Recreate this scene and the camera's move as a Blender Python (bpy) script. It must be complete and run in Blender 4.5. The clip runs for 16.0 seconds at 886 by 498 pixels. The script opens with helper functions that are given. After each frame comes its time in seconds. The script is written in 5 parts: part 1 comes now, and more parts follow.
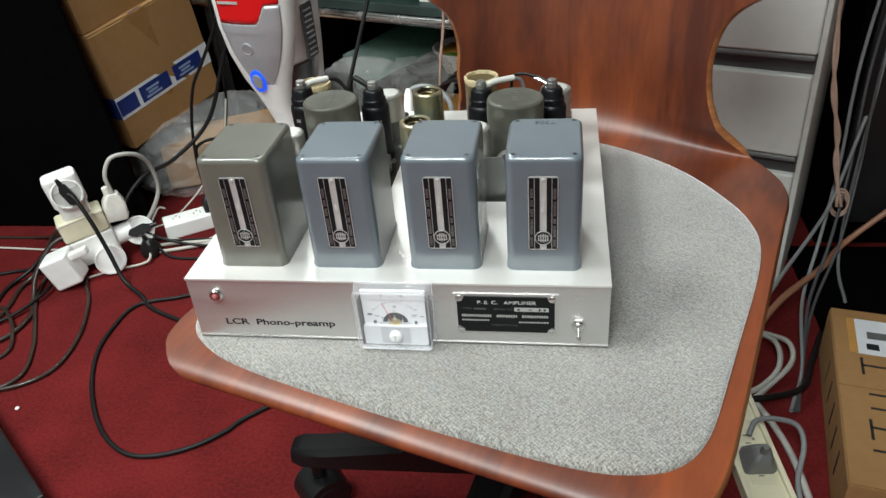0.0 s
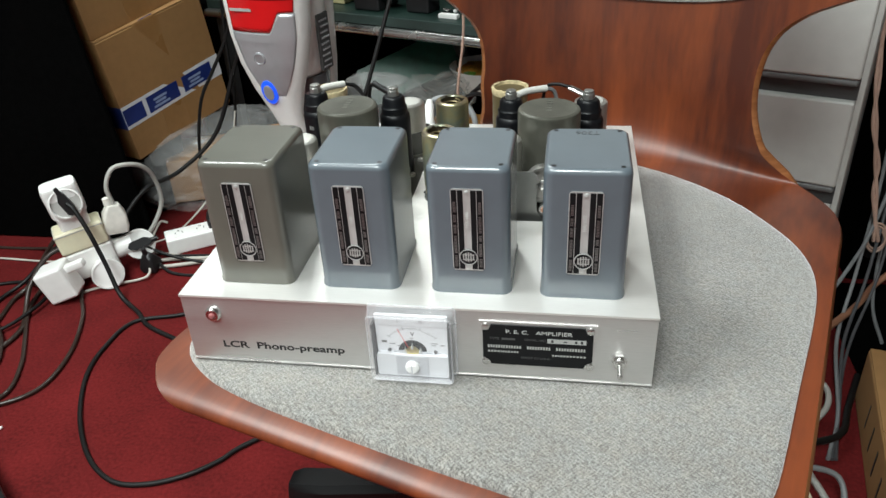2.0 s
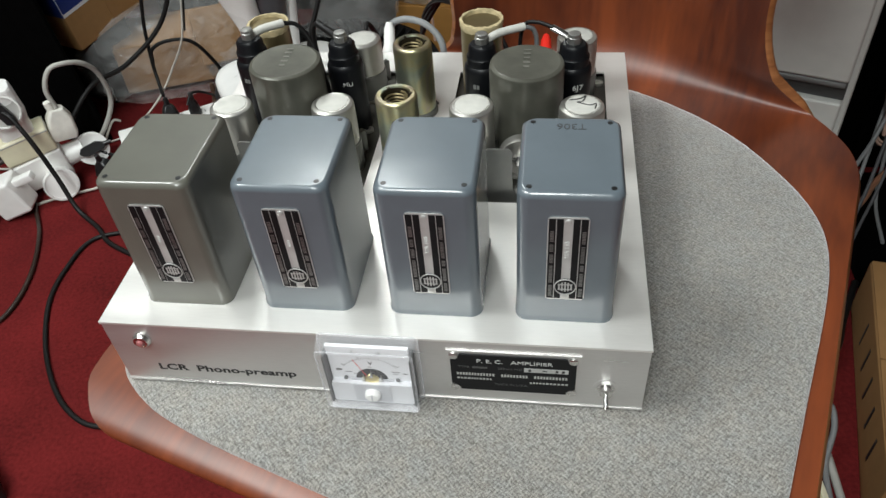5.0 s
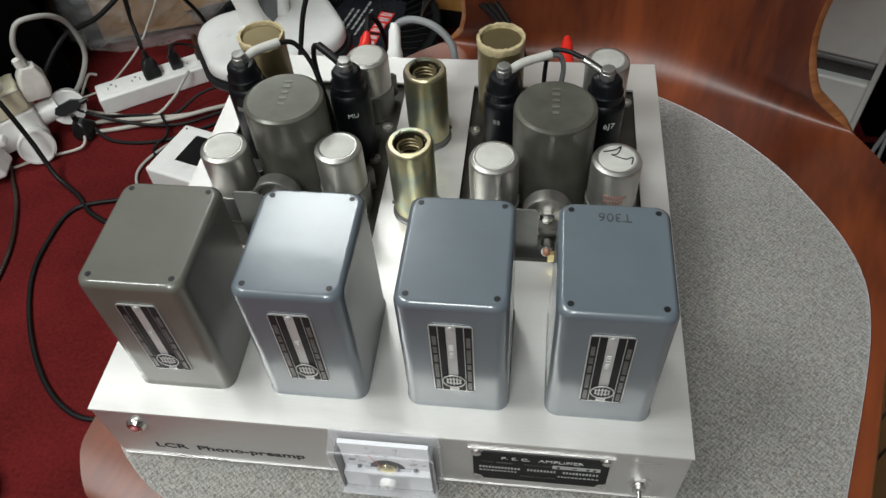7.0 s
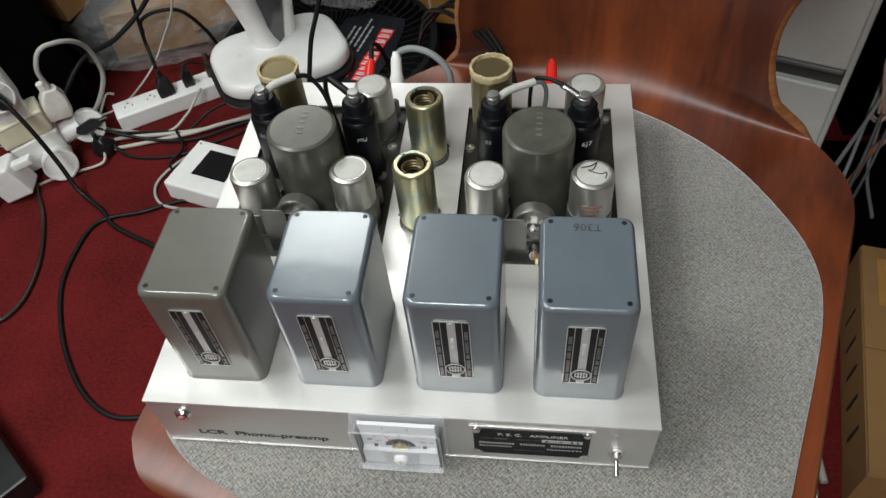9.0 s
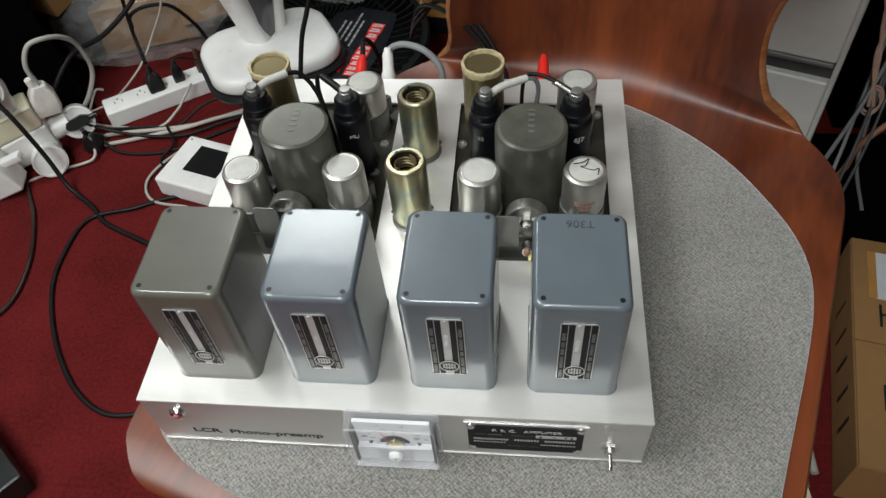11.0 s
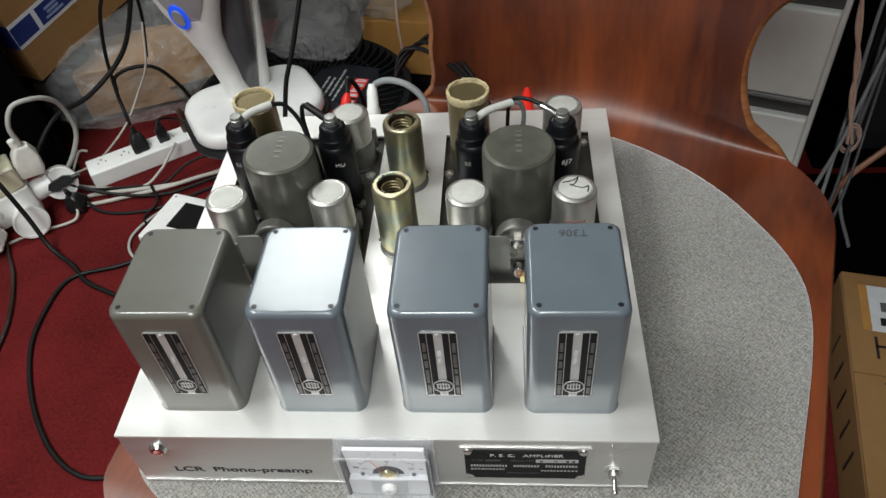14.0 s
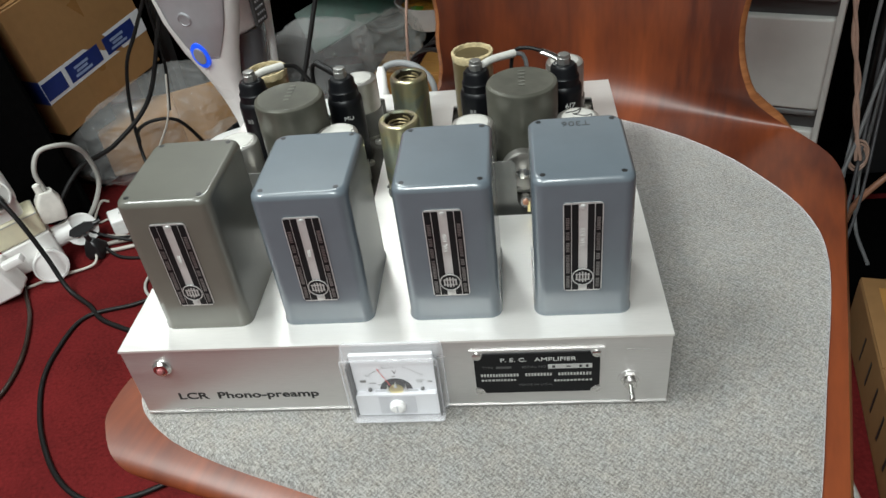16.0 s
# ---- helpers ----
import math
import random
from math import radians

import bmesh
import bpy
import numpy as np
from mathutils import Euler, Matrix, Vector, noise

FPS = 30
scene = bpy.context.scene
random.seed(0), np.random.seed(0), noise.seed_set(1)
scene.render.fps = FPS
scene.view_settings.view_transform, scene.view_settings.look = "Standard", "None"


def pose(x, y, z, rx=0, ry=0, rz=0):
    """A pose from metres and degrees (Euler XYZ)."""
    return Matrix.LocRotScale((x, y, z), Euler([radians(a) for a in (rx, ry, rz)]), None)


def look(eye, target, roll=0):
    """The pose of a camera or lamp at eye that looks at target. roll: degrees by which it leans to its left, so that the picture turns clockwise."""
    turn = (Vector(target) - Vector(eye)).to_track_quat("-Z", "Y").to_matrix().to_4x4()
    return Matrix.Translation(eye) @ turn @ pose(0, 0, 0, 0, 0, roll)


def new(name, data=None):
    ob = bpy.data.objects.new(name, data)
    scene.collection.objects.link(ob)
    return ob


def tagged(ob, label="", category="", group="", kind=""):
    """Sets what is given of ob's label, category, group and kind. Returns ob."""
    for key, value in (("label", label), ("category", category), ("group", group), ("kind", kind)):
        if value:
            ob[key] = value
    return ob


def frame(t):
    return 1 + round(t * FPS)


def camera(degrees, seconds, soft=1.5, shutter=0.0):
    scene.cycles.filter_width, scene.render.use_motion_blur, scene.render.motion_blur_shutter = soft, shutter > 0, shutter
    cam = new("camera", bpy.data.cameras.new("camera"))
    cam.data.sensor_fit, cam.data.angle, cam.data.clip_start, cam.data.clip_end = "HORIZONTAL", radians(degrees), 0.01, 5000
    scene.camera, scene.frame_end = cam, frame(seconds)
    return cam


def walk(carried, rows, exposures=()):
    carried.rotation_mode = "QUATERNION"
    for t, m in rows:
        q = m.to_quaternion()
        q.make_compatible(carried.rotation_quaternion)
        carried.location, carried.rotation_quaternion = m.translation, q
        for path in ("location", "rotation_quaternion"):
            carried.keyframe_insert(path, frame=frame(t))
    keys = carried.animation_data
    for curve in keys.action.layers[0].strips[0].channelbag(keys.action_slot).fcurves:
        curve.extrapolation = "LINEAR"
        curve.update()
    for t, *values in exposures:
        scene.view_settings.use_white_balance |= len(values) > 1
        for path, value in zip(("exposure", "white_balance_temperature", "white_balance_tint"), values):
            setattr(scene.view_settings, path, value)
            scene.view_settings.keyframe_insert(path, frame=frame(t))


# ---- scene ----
cam = camera(60.7, 16.0)
PATH = [
    (0, (0.353, -0.55, 0.937), (0.052, 1.103, -0.147), -5.0),
    (0.5, (0.327, -0.512, 0.914), (0.021, 1.163, -0.135), -3.4),
    (1, (0.33, -0.496, 0.907), (0.02, 1.175, -0.147), -4.0),
    (1.5, (0.334, -0.497, 0.902), (0.02, 1.172, -0.155), -4.0),
    (2, (0.324, -0.493, 0.894), (0.01, 1.196, -0.131), -3.3),
    (2.5, (0.33, -0.494, 0.876), (0.021, 1.241, -0.069), -2.8),
    (3, (0.332, -0.497, 0.867), (0.022, 1.264, -0.029), -2.6),
    (3.5, (0.342, -0.487, 0.869), (0.055, 1.208, -0.154), -2.6),
    (3.7, (0.345, -0.482, 0.88), (0.059, 1.194, -0.173), -3.1),
    (5.8, (0.309, -0.235, 0.965), (0.049, 1.028, -0.564), -7.0),
    (6, (0.305, -0.222, 0.969), (0.057, 1.021, -0.579), -6.9),
    (6.5, (0.294, -0.208, 0.984), (0.055, 1.013, -0.581), -6.6),
    (7, (0.29, -0.213, 0.991), (0.068, 1.044, -0.548), -4.6),
    (7.5, (0.294, -0.243, 1.027), (0.052, 1.0, -0.522), -5.7),
    (8, (0.297, -0.26, 1.048), (0.046, 0.977, -0.504), -6.3),
    (8.5, (0.303, -0.264, 1.053), (0.059, 0.986, -0.489), -6.4),
    (9, (0.302, -0.26, 1.059), (0.069, 0.994, -0.481), -6.4),
    (9.2, (0.303, -0.257, 1.062), (0.073, 0.984, -0.49), -6.9),
    (11.5, (0.299, -0.259, 1.062), (0.09, 0.983, -0.491), -6.0),
    (12, (0.297, -0.26, 1.063), (0.086, 0.985, -0.488), -6.1),
    (12.5, (0.298, -0.262, 1.061), (0.085, 0.986, -0.487), -6.2),
    (13, (0.297, -0.266, 1.057), (0.09, 1.004, -0.475), -6.2),
    (13.5, (0.295, -0.271, 1.044), (0.107, 1.052, -0.444), -5.9),
    (14, (0.297, -0.279, 1.025), (0.12, 1.105, -0.408), -5.9),
    (14.5, (0.296, -0.299, 0.994), (0.111, 1.217, -0.296), -6.2),
    (15, (0.297, -0.325, 0.957), (0.115, 1.231, -0.287), -5.7),
    (15.5, (0.302, -0.353, 0.926), (0.114, 1.221, -0.293), -6.2),
    (16, (0.302, -0.38, 0.913), (0.085, 1.196, -0.299), -7.4),
]
EXPOSURES = [(0.0, -0.13, 6350, 6), (3.7, -0.14, 6350, 6), (5.8, -0.74, 6450, 9), (7.0, -0.84, 6450, 9), (12.5, -0.84, 6450, 9), (13.5, -0.78, 6450, 9), (14.5, -0.60, 6420, 9),
             (15.2, -0.42, 6400, 8), (16.0, -0.32, 6380, 7)]
walk(cam, [(t, look(eye, target, roll)) for t, eye, target, roll in PATH], EXPOSURES)

# ---- world, lamps and exposure ----
world = bpy.data.worlds.new("world")
world.use_nodes = True
scene.world = world
world.node_tree.nodes["Background"].inputs[0].default_value = (0.8, 0.85, 1.0, 1)
world.node_tree.nodes["Background"].inputs[1].default_value = 0.006


def area_lamp(name, x, y, z, sx, sy, watts, colour):
    data = bpy.data.lights.new(name, "AREA")
    data.shape, data.size, data.size_y, data.energy, data.color = "RECTANGLE", sx, sy, watts, colour
    ob = new(name, data)
    ob.location = (x, y, z)
    return ob


COOL = (0.945, 0.985, 0.965)
area_lamp("ceiling_light_panel", -0.47, 1.98, 2.40, 0.50, 1.10, 46, COOL)
area_lamp("ceiling_light_panel", 0.05, -1.45, 2.40, 0.70, 1.20, 82, COOL)
area_lamp("ceiling_light_panel", -0.98, -0.20, 2.40, 0.60, 1.10, 66, COOL)


# ---- materials ----
def nodes_of(name):
    m = bpy.data.materials.new(name)
    m.use_nodes = True
    nt = m.node_tree
    return m, nt, nt.nodes["Principled BSDF"]


def mat(name, colour, rough=0.5, metal=0.0, vary=0.12, grain=60.0, blotch=6.0, bump=0.0, bump_scale=200.0,
        coat=0.0, stretch=(1, 1, 1), rough_vary=0.1, spec=0.5, coat_ior=1.5):
    """A surface with fine grain, larger blotches, uneven gloss and fine relief."""
    m, nt, b = nodes_of(name)
    n, l = nt.nodes, nt.links
    tex = n.new("ShaderNodeTexCoord")
    mp = n.new("ShaderNodeMapping")
    mp.inputs["Scale"].default_value = stretch
    l.new(tex.outputs["Object"], mp.inputs["Vector"])
    fine = n.new("ShaderNodeTexNoise")
    fine.inputs["Scale"].default_value, fine.inputs["Detail"].default_value = grain, 5
    big = n.new("ShaderNodeTexNoise")
    big.inputs["Scale"].default_value, big.inputs["Detail"].default_value = blotch, 3
    l.new(mp.outputs[0], fine.inputs["Vector"])
    l.new(mp.outputs[0], big.inputs["Vector"])
    both = n.new("ShaderNodeMath")
    both.operation = "ADD"
    l.new(fine.outputs[0], both.inputs[0])
    l.new(big.outputs[0], both.inputs[1])
    ramp = n.new("ShaderNodeMapRange")
    ramp.inputs["From Min"].default_value, ramp.inputs["From Max"].default_value = 0.7, 1.3
    ramp.inputs["To Min"].default_value, ramp.inputs["To Max"].default_value = 1 - vary, 1 + vary
    l.new(both.outputs[0], ramp.inputs["Value"])
    mix = n.new("ShaderNodeVectorMath")
    mix.operation = "SCALE"
    mix.inputs[0].default_value = colour
    l.new(ramp.outputs[0], mix.inputs["Scale"])
    l.new(mix.outputs[0], b.inputs["Base Color"])
    rr = n.new("ShaderNodeMapRange")
    rr.inputs["From Min"].default_value, rr.inputs["From Max"].default_value = 0.3, 0.7
    rr.inputs["To Min"].default_value, rr.inputs["To Max"].default_value = max(0.02, rough - rough_vary), min(1, rough + rough_vary)
    l.new(big.outputs[0], rr.inputs["Value"])
    l.new(rr.outputs[0], b.inputs["Roughness"])
    b.inputs["Metallic"].default_value = metal
    b.inputs["Coat Weight"].default_value = coat
    b.inputs["Coat Roughness"].default_value = 0.16
    b.inputs["Coat IOR"].default_value = coat_ior
    b.inputs["Specular IOR Level"].default_value = spec
    if bump:
        bt = n.new("ShaderNodeTexNoise")
        bt.inputs["Scale"].default_value, bt.inputs["Detail"].default_value = bump_scale, 3
        l.new(mp.outputs[0], bt.inputs["Vector"])
        bn = n.new("ShaderNodeBump")
        bn.inputs["Strength"].default_value, bn.inputs["Distance"].default_value = bump, 0.001
        l.new(bt.outputs[0], bn.inputs["Height"])
        l.new(bn.outputs[0], b.inputs["Normal"])
        if coat:
            l.new(bn.outputs[0], b.inputs["Coat Normal"])
    return m


def wood_mat(name, dark, light, rough=0.22, axis=(7.0, 1.2, 1.2), coat=0.35):
    """Stained veneer: long grain bands along the length and fine pores."""
    m, nt, b = nodes_of(name)
    n, l = nt.nodes, nt.links
    tex = n.new("ShaderNodeTexCoord")
    mp = n.new("ShaderNodeMapping")
    mp.inputs["Scale"].default_value = axis
    l.new(tex.outputs["Object"], mp.inputs["Vector"])
    bands = n.new("ShaderNodeTexNoise")
    bands.inputs["Scale"].default_value, bands.inputs["Detail"].default_value, bands.inputs["Distortion"].default_value = 2.2, 4, 0.6
    pores = n.new("ShaderNodeTexNoise")
    pores.inputs["Scale"].default_value, pores.inputs["Detail"].default_value = 24, 6
    l.new(mp.outputs[0], bands.inputs["Vector"])
    l.new(mp.outputs[0], pores.inputs["Vector"])
    add = n.new("ShaderNodeMath")
    add.operation = "MULTIPLY_ADD"
    add.inputs[1].default_value = 0.3
    l.new(pores.outputs[0], add.inputs[0])
    l.new(bands.outputs[0], add.inputs[2])
    ramp = n.new("ShaderNodeValToRGB")
    ramp.color_ramp.elements[0].position, ramp.color_ramp.elements[0].color = 0.45, (*dark, 1)
    ramp.color_ramp.elements[1].position, ramp.color_ramp.elements[1].color = 0.85, (*light, 1)
    l.new(add.outputs[0], ramp.inputs[0])
    l.new(ramp.outputs[0], b.inputs["Base Color"])
    b.inputs["Roughness"].default_value = rough
    b.inputs["Coat Weight"].default_value, b.inputs["Coat Roughness"].default_value = coat, 0.38
    b.inputs["Specular IOR Level"].default_value = 0.35
    return m


def fabric_mat(name, light, mid, gap, upright=False):
    """Coarse upholstery: short uneven yarns running both ways over and under one another, dark in the gaps."""
    m, nt, b = nodes_of(name)
    n, l = nt.nodes, nt.links
    tex = n.new("ShaderNodeTexCoord")
    turn = n.new("ShaderNodeMapping")
    turn.inputs["Rotation"].default_value = (radians(-90) if upright else 0, 0, radians(0 if upright else 24))
    l.new(tex.outputs["Object"], turn.inputs["Vector"])

    def noise_of(scale, size, detail, rough=0.5):
        mp = n.new("ShaderNodeMapping")
        mp.inputs["Scale"].default_value = scale
        l.new(turn.outputs[0], mp.inputs["Vector"])
        t = n.new("ShaderNodeTexNoise")
        t.inputs["Scale"].default_value, t.inputs["Detail"].default_value, t.inputs["Roughness"].default_value = size, detail, rough
        l.new(mp.outputs[0], t.inputs["Vector"])
        return t.outputs[0]

    def sums(op, a, b2, third=None):
        q = n.new("ShaderNodeMath")
        q.operation = op
        for k, v in enumerate((a, b2, third)):
            if v is None:
                continue
            if isinstance(v, (int, float)):
                q.inputs[k].default_value = v
            else:
                l.new(v, q.inputs[k])
        return q.outputs[0]

    # yarns cross over and under one another on a grid that wanders a little
    drift = n.new("ShaderNodeTexNoise")
    drift.inputs["Scale"].default_value, drift.inputs["Detail"].default_value = 150, 3
    l.new(turn.outputs[0], drift.inputs["Vector"])
    bent = n.new("ShaderNodeVectorMath")
    bent.operation = "MULTIPLY_ADD"
    bent.inputs[1].default_value = (0.0045, 0.0045, 0)
    l.new(drift.outputs["Color"], bent.inputs[0])
    l.new(turn.outputs[0], bent.inputs[2])
    split = n.new("ShaderNodeSeparateXYZ")
    l.new(bent.outputs[0], split.inputs[0])
    across = sums("SINE", sums("MULTIPLY", split.outputs["X"], math.pi / 0.0027), None)
    along = sums("SINE", sums("MULTIPLY", split.outputs["Y"], math.pi / 0.0031), None)
    over = sums("GREATER_THAN", sums("MULTIPLY", across, along), 0.0)
    weft, warp = sums("ABSOLUTE", along, None), sums("ABSOLUTE", across, None)
    height = sums("ADD", sums("MULTIPLY", weft, over), sums("MULTIPLY", warp, sums("SUBTRACT", 1.0, over)))
    tone = sums("MAXIMUM", noise_of((1, 2.6, 1), 260, 2, 0.6), noise_of((2.6, 1, 1), 260, 2, 0.6))
    yarn = sums("MULTIPLY_ADD", height, 0.17, sums("MULTIPLY", tone, 0.95))
    fuzz = noise_of((1, 1, 1), 900, 2)
    worn = noise_of((1, 1, 1), 9, 4, 0.6)
    level = sums("MULTIPLY_ADD", fuzz, 0.22, sums("MULTIPLY_ADD", worn, 0.16, yarn))
    ramp = n.new("ShaderNodeValToRGB")
    r = ramp.color_ramp
    r.elements[0].position, r.elements[0].color = 0.66, (*gap, 1)
    r.elements[1].position, r.elements[1].color = 1.0, (*light, 1)
    r.elements.new(0.84).color = (*mid, 1)
    l.new(level, ramp.inputs[0])
    tint = n.new("ShaderNodeMix")
    tint.data_type, tint.blend_type = "RGBA", "MULTIPLY"
    hue = n.new("ShaderNodeValToRGB")
    hue.color_ramp.elements[0].position, hue.color_ramp.elements[0].color = 0.35, (1.03, 0.99, 0.95, 1)
    hue.color_ramp.elements[1].position, hue.color_ramp.elements[1].color = 0.65, (0.98, 1.0, 1.02, 1)
    l.new(noise_of((1, 1, 1), 60, 5, 0.7), hue.inputs[0])
    tint.inputs["Factor"].default_value = 1.0
    l.new(ramp.outputs[0], tint.inputs["A"])
    l.new(hue.outputs[0], tint.inputs["B"])
    l.new(tint.outputs["Result"], b.inputs["Base Color"])
    b.inputs["Roughness"].default_value = 0.95
    b.inputs["Sheen Weight"].default_value, b.inputs["Sheen Roughness"].default_value = 0.9, 0.5
    b.inputs["Specular IOR Level"].default_value = 0.1
    bn = n.new("ShaderNodeBump")
    bn.inputs["Strength"].default_value, bn.inputs["Distance"].default_value = 0.7, 0.0014
    l.new(level, bn.inputs["Height"])
    l.new(bn.outputs[0], b.inputs["Normal"])
    return m


def clear_mat(name, colour, rough=0.05, alpha=0.25):
    m, nt, b = nodes_of(name)
    b.inputs["Base Color"].default_value = (*colour, 1)
    b.inputs["Roughness"].default_value = rough
    b.inputs["IOR"].default_value = 1.49
    b.inputs["Alpha"].default_value = alpha
    return m


def glow_mat(name, colour, strength):
    m, nt, b = nodes_of(name)
    b.inputs["Base Color"].default_value = (*colour, 1)
    b.inputs["Emission Color"].default_value = (*colour, 1)
    b.inputs["Emission Strength"].default_value = strength
    return m


ALU = mat("brushed_aluminium", (0.66, 0.645, 0.635), 0.36, 0.75, 0.05, 90, 5, 0.15, 300, stretch=(1, 12, 12))
ALU_TOP = mat("lit_satin_aluminium", (0.84, 0.82, 0.79), 0.38, 0.52, 0.03, 90, 5, 0.10, 300, stretch=(1, 12, 12))
ENAMEL_BLUE = mat("blue_grey_enamel", (0.115, 0.140, 0.162), 0.42, 0.0, 0.07, 40, 10, 0.40, 26, coat=1.0, rough_vary=0.06, coat_ior=1.55)
ENAMEL_OLIVE = mat("olive_grey_enamel", (0.118, 0.116, 0.097), 0.42, 0.0, 0.10, 40, 10, 0.40, 26, coat=0.9, rough_vary=0.06)
BLACK = mat("black_plastic", (0.012, 0.012, 0.013), 0.4, 0.0, 0.2, 60, 8)
RUBBER = mat("black_cable_rubber", (0.006, 0.0055, 0.0055), 0.50, 0.0, 0.2, 60, 8, spec=0.3)
MATT_BLACK = mat("matt_black_plastic", (0.007, 0.007, 0.0075), 0.7, 0.0, 0.2, 60, 8, spec=0.2)
BASE_BLACK = mat("black_nylon", (0.006, 0.006, 0.0065), 0.34, 0.0, 0.2, 60, 8, spec=0.35)
NEAR_BLACK = mat("near_black_matt", (0.0015, 0.0015, 0.0015), 0.95, 0.0, 0.3, 90, 5, 0.4, 300, spec=0.02)
TUBE_BLACK = mat("black_tube_shell", (0.0042, 0.0046, 0.006), 0.42, 0.0, 0.2, 60, 14, 0.1, 200, spec=0.3)
SILVER = mat("bright_nickel", (0.75, 0.74, 0.72), 0.25, 1.0, 0.06, 60, 10)
STRIPE = mat("satin_label_metal", (0.58, 0.58, 0.57), 0.36, 0.45, 0.1, 90, 30)
LABEL_BLACK = mat("black_label_enamel", (0.008, 0.008, 0.009), 0.45, 0.0, 0.15, 90, 20, spec=0.2)
INK = mat("black_ink", (0.015, 0.015, 0.016), 0.5)
PALEINK = mat("pale_ink", (0.6, 0.6, 0.58), 0.5)
STAMP_INK = mat("faded_stamp_ink", (0.048, 0.050, 0.054), 0.5, 0.0, 0.4, 300, 60)
GREYINK = mat("grey_ink", (0.12, 0.12, 0.12), 0.5)
CAN_GREY = mat("grey_lacquered_can", (0.108, 0.106, 0.086), 0.46, 0.35, 0.30, 45, 14, 0.15, 120, coat=0.2)
CAN_END = mat("matt_pale_can_end", (0.60, 0.59, 0.55), 0.62, 0.3, 0.14, 60, 30, 0.15, 160)
CAN_ALU = mat("dull_aluminium_can", (0.58, 0.565, 0.53), 0.40, 0.9, 0.20, 40, 14, 0.15, 160)
GOLD = mat("brass_lacquer_can", (0.19, 0.15, 0.075), 0.4, 0.6, 0.18, 30, 12, 0.15, 160)
WAX = mat("waxed_end", (0.22, 0.19, 0.12), 0.6, 0.0, 0.15, 40, 16)
PLATE = mat("grey_sub_chassis_plate", (0.062, 0.058, 0.050), 0.5, 0.4, 0.3, 40, 14, 0.2, 160)
WOOD = wood_mat("red_brown_veneer", (0.065, 0.0115, 0.0040), (0.220, 0.048, 0.0113), 0.48, coat=0.85)
WOOD_EDGE = wood_mat("veneer_edge", (0.22, 0.075, 0.025), (0.40, 0.16, 0.06), 0.35, (3, 3, 60), 0.1)
FABRIC = fabric_mat("grey_woven_upholstery", (0.395, 0.384, 0.360), (0.262, 0.253, 0.236), (0.115, 0.107, 0.098))
FABRIC_BACK = fabric_mat("grey_woven_back_upholstery", (0.395, 0.384, 0.360), (0.262, 0.253, 0.236), (0.115, 0.107, 0.098), True)
CARPET = mat("red_carpet", (0.110, 0.0108, 0.0112), 0.95, 0.0, 0.34, 170, 8, 1.0, 450, spec=0.08)
CARD = mat("brown_cardboard", (0.31, 0.165, 0.060), 0.75, 0.0, 0.08, 50, 5, 0.15, 120)
CARD_TAPE = mat("brown_packing_tape", (0.30, 0.155, 0.055), 0.3, 0.0, 0.08, 50, 8)
WHITE = mat("white_plastic", (0.86, 0.85, 0.83), 0.35, 0.0, 0.05, 40, 8)
WHITE_TAPE = mat("white_tape", (0.70, 0.71, 0.74), 0.4, 0.0, 0.06, 60, 12)
BLUE_TAPE = mat("blue_print", (0.012, 0.028, 0.16), 0.4, 0.0, 0.12, 60, 12)
CREAM = mat("cream_plastic", (0.72, 0.67, 0.49), 0.4, 0.0, 0.08, 40, 8)
GREY_PLASTIC = mat("light_grey_drawer_plastic", (0.66, 0.66, 0.63), 0.5, 0.0, 0.05, 40, 5, 0.1, 200)
DARK_GREY = mat("dark_grey_plastic", (0.06, 0.06, 0.06), 0.5, 0.0, 0.12, 40, 5)
RED_CLEAR = mat("red_translucent_plastic", (0.62, 0.010, 0.012), 0.08, 0.0, 0.1, 20, 6, coat=0.6)
RED = mat("red_plastic", (0.75, 0.025, 0.015), 0.35, 0.0, 0.06, 30, 8)
VAC_GREY = mat("silver_grey_plastic", (0.43, 0.435, 0.455), 0.34, 0.4, 0.05, 60, 6)
CABLE_GREY = mat("grey_cable", (0.21, 0.215, 0.22), 0.5, 0.0, 0.1, 40, 10)
CABLE_WHITE = mat("dirty_white_cable", (0.50, 0.47, 0.42), 0.5, 0.0, 0.15, 30, 10)
CABLE_BROWN = mat("brown_twin_cable", (0.36, 0.17, 0.10), 0.4, 0.0, 0.12, 30, 10)
PLASTER = mat("dim_grey_paint", (0.27, 0.265, 0.255), 0.8, 0.0, 0.05, 20, 2, 0.2, 80)
GREEN = mat("green_painted_board", (0.012, 0.030, 0.024), 0.4, 0.0, 0.2, 30, 6)
CLEAR = clear_mat("clear_acrylic", (0.92, 0.92, 0.96), 0.04, 0.14)
PAPER = mat("white_dial_paper", (0.80, 0.80, 0.83), 0.6, 0.0, 0.03, 60, 8)
LED_RED = glow_mat("red_lamp", (0.36, 0.12, 0.12), 0.06)
LED_BLUE = glow_mat("blue_lamp", (0.012, 0.085, 0.80), 0.8)
CLEAR_EDGE = clear_mat("pale_edge_glint", (0.90, 0.90, 0.94), 0.10, 0.20)
BRASS = mat("pale_brass", (0.70, 0.60, 0.30), 0.3, 0.9, 0.1, 60, 20)
SLEEVE = mat("pale_fabric_sleeve", (0.55, 0.54, 0.50), 0.7, 0.0, 0.12, 200, 30, 0.3, 400)
